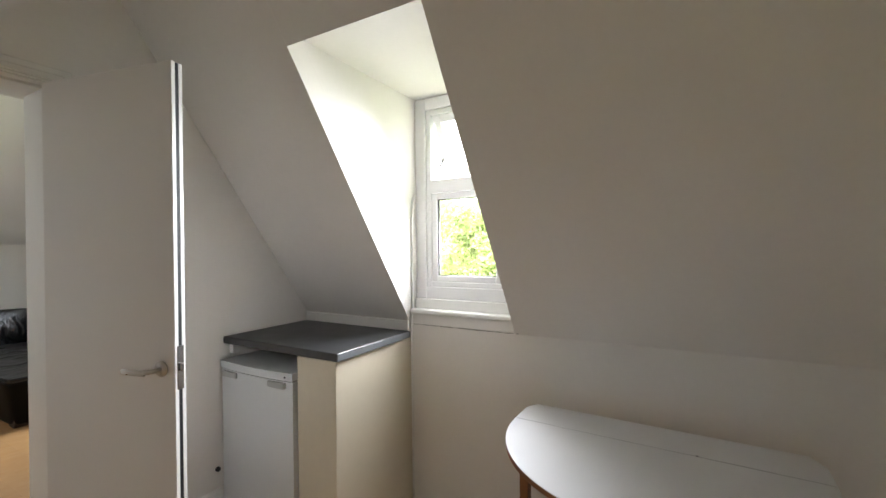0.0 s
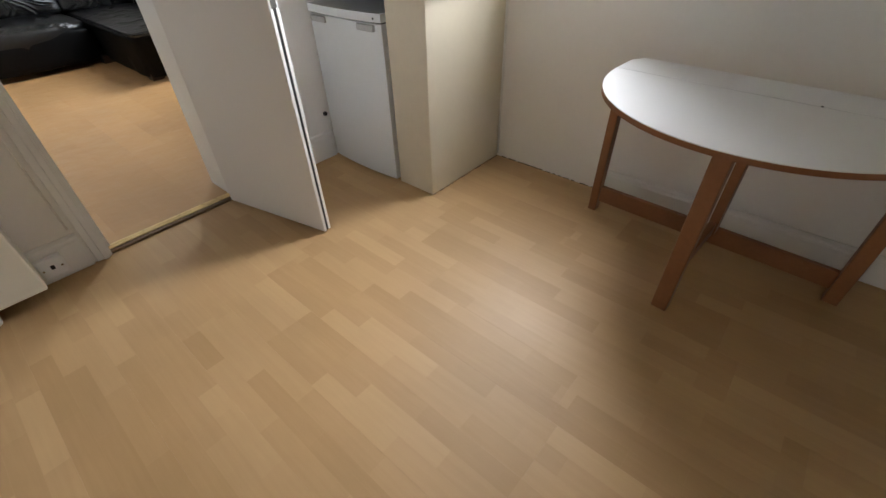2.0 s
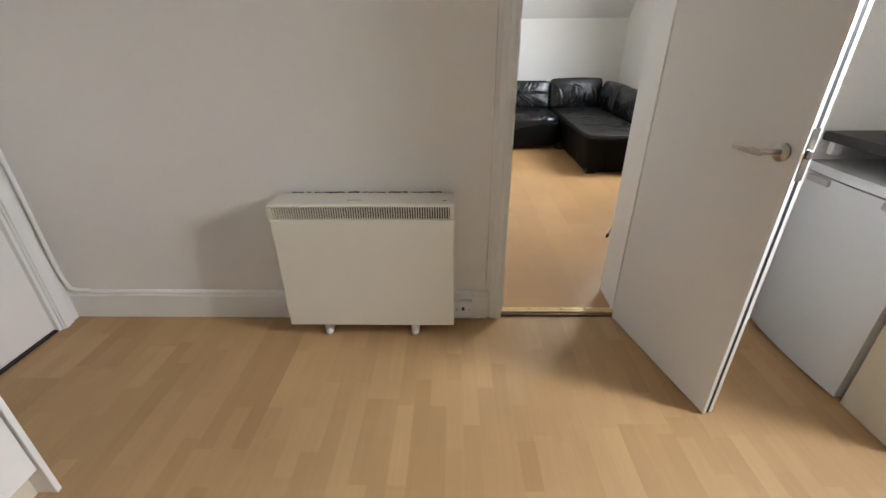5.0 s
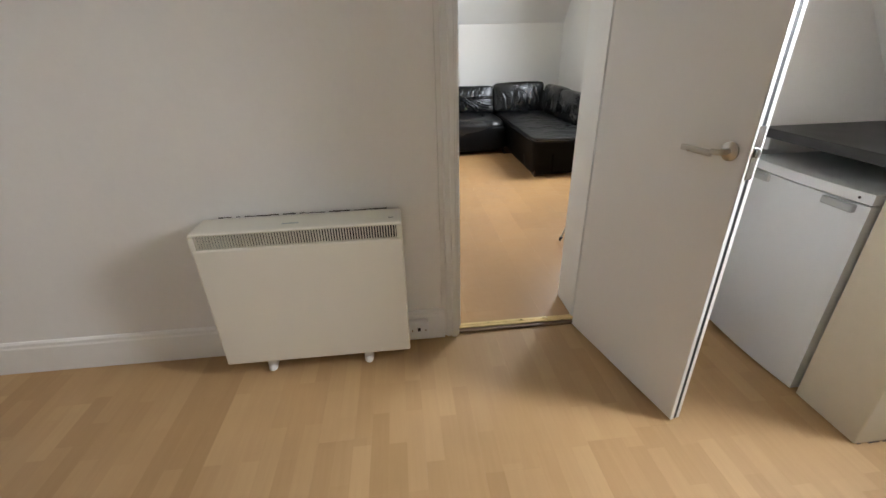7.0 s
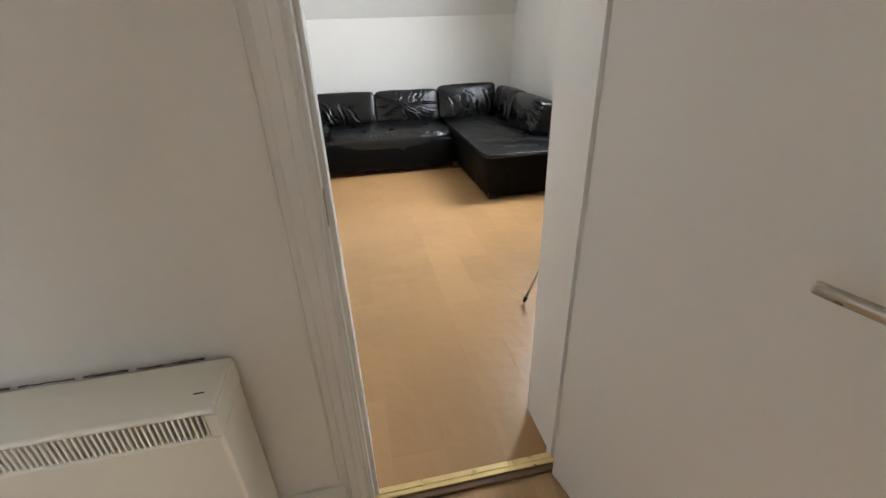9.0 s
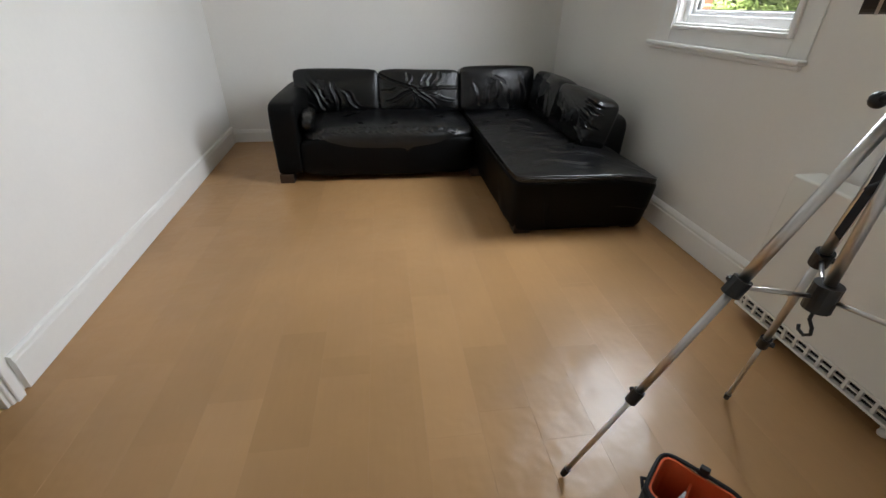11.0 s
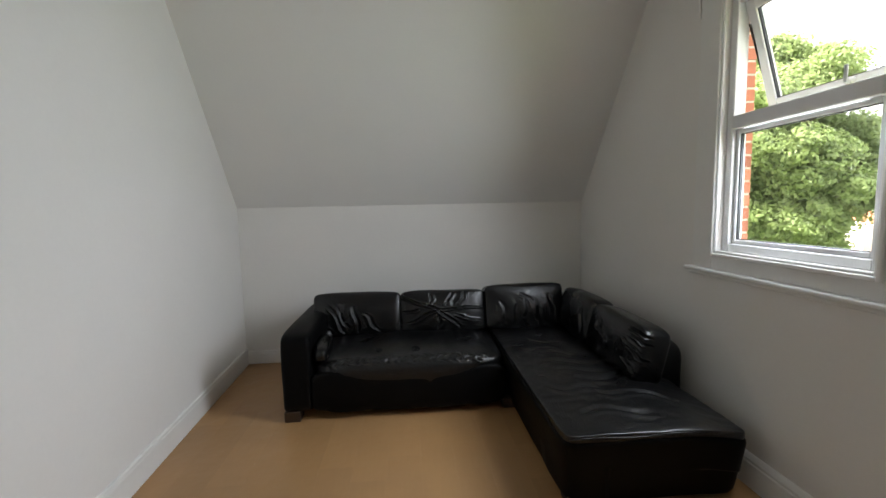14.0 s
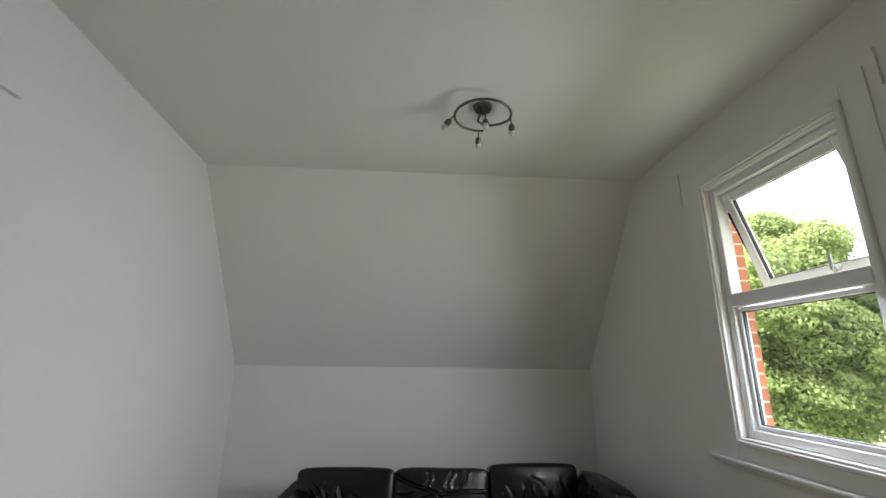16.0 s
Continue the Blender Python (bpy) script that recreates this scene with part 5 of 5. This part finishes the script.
# ---- floor boards ----
def boards(mat, x0, x1, y0, y1, length, width, label, name, seed, cut=None):
    """Laminate boards in staggered rows along x, each a piece of its own."""
    rng = random.Random(seed)
    f = thing(name, label, "floor", ((x0 + x1) / 2, (y0 + y1) / 2, 0), "", "structure")
    cache = {}
    y = y0
    while y < y1 - 0.005:
        wy = min(width, y1 - y)
        x = x0 - rng.uniform(0.0, length * 0.85)
        while x < x1 - 0.005:
            a, b = max(x, x0), min(x + length, x1)
            x += length
            if b - a < 0.02:
                continue
            key = (round(b - a, 3), round(wy, 3))
            if key not in cache:
                bm = box(0.00005, b - a - 0.00005, 0.00005, wy - 0.00005, -0.012, 0.0, 0.00025, 1)
                me = bpy.data.meshes.new("board")
                bm.to_mesh(me)
                bm.free()
                me.materials.append(mat)
                cache[key] = me
            ob = new("board", cache[key])
            ob.location = (a, y, 0)
            ob.parent = f
            ob.matrix_parent_inverse = Matrix.Translation(f.location).inverted()
        y += width
    return f


boards(M_FLOOR1, XD - 0.004, XE, YS - 0.11, YN, 1.28, 0.1965, "beech strip laminate floor of the kitchen", "floor_kitchen", 5)
boards(M_FLOOR2, LX, XD - 0.031, -2.3, LN, 1.28, 0.196, "smooth beech plank laminate floor of the lounge", "floor_lounge", 9)

# ---- bricks beside the lounge window ----
course, bl, bh = 0.075, 0.215, 0.065
meshes = {}
for row in range(24):
    z = 0.93 + row * course
    for side in (0, 1):
        edge = WX0 - 0.077 if side == 0 else WX1 + 0.032
        first = bl if row % 2 else 0.1025
        xs = [(edge - first, edge), (edge - first - 0.01 - bl, edge - first - 0.01)] if side == 0 else [(edge, edge + first), (edge + first + 0.01, edge + first + 0.01 + bl)]
        for a, b in xs:
            key = round(b - a, 4)
            if key not in meshes:
                bm = box(0, b - a, 0, 0.112, 0, bh, 0.003, 1)
                meshes[key] = bpy.data.meshes.new("brick")
                bm.to_mesh(meshes[key])
                bm.free()
                meshes[key].materials.append(M_BRICK)
            ob = new("brick", meshes[key])
            ob.location = (a + (0.004 if side == 0 else -0.004), LN + 0.139, z)
            ob.parent = outer
            ob.matrix_parent_inverse = Matrix.Translation(outer.location).inverted()
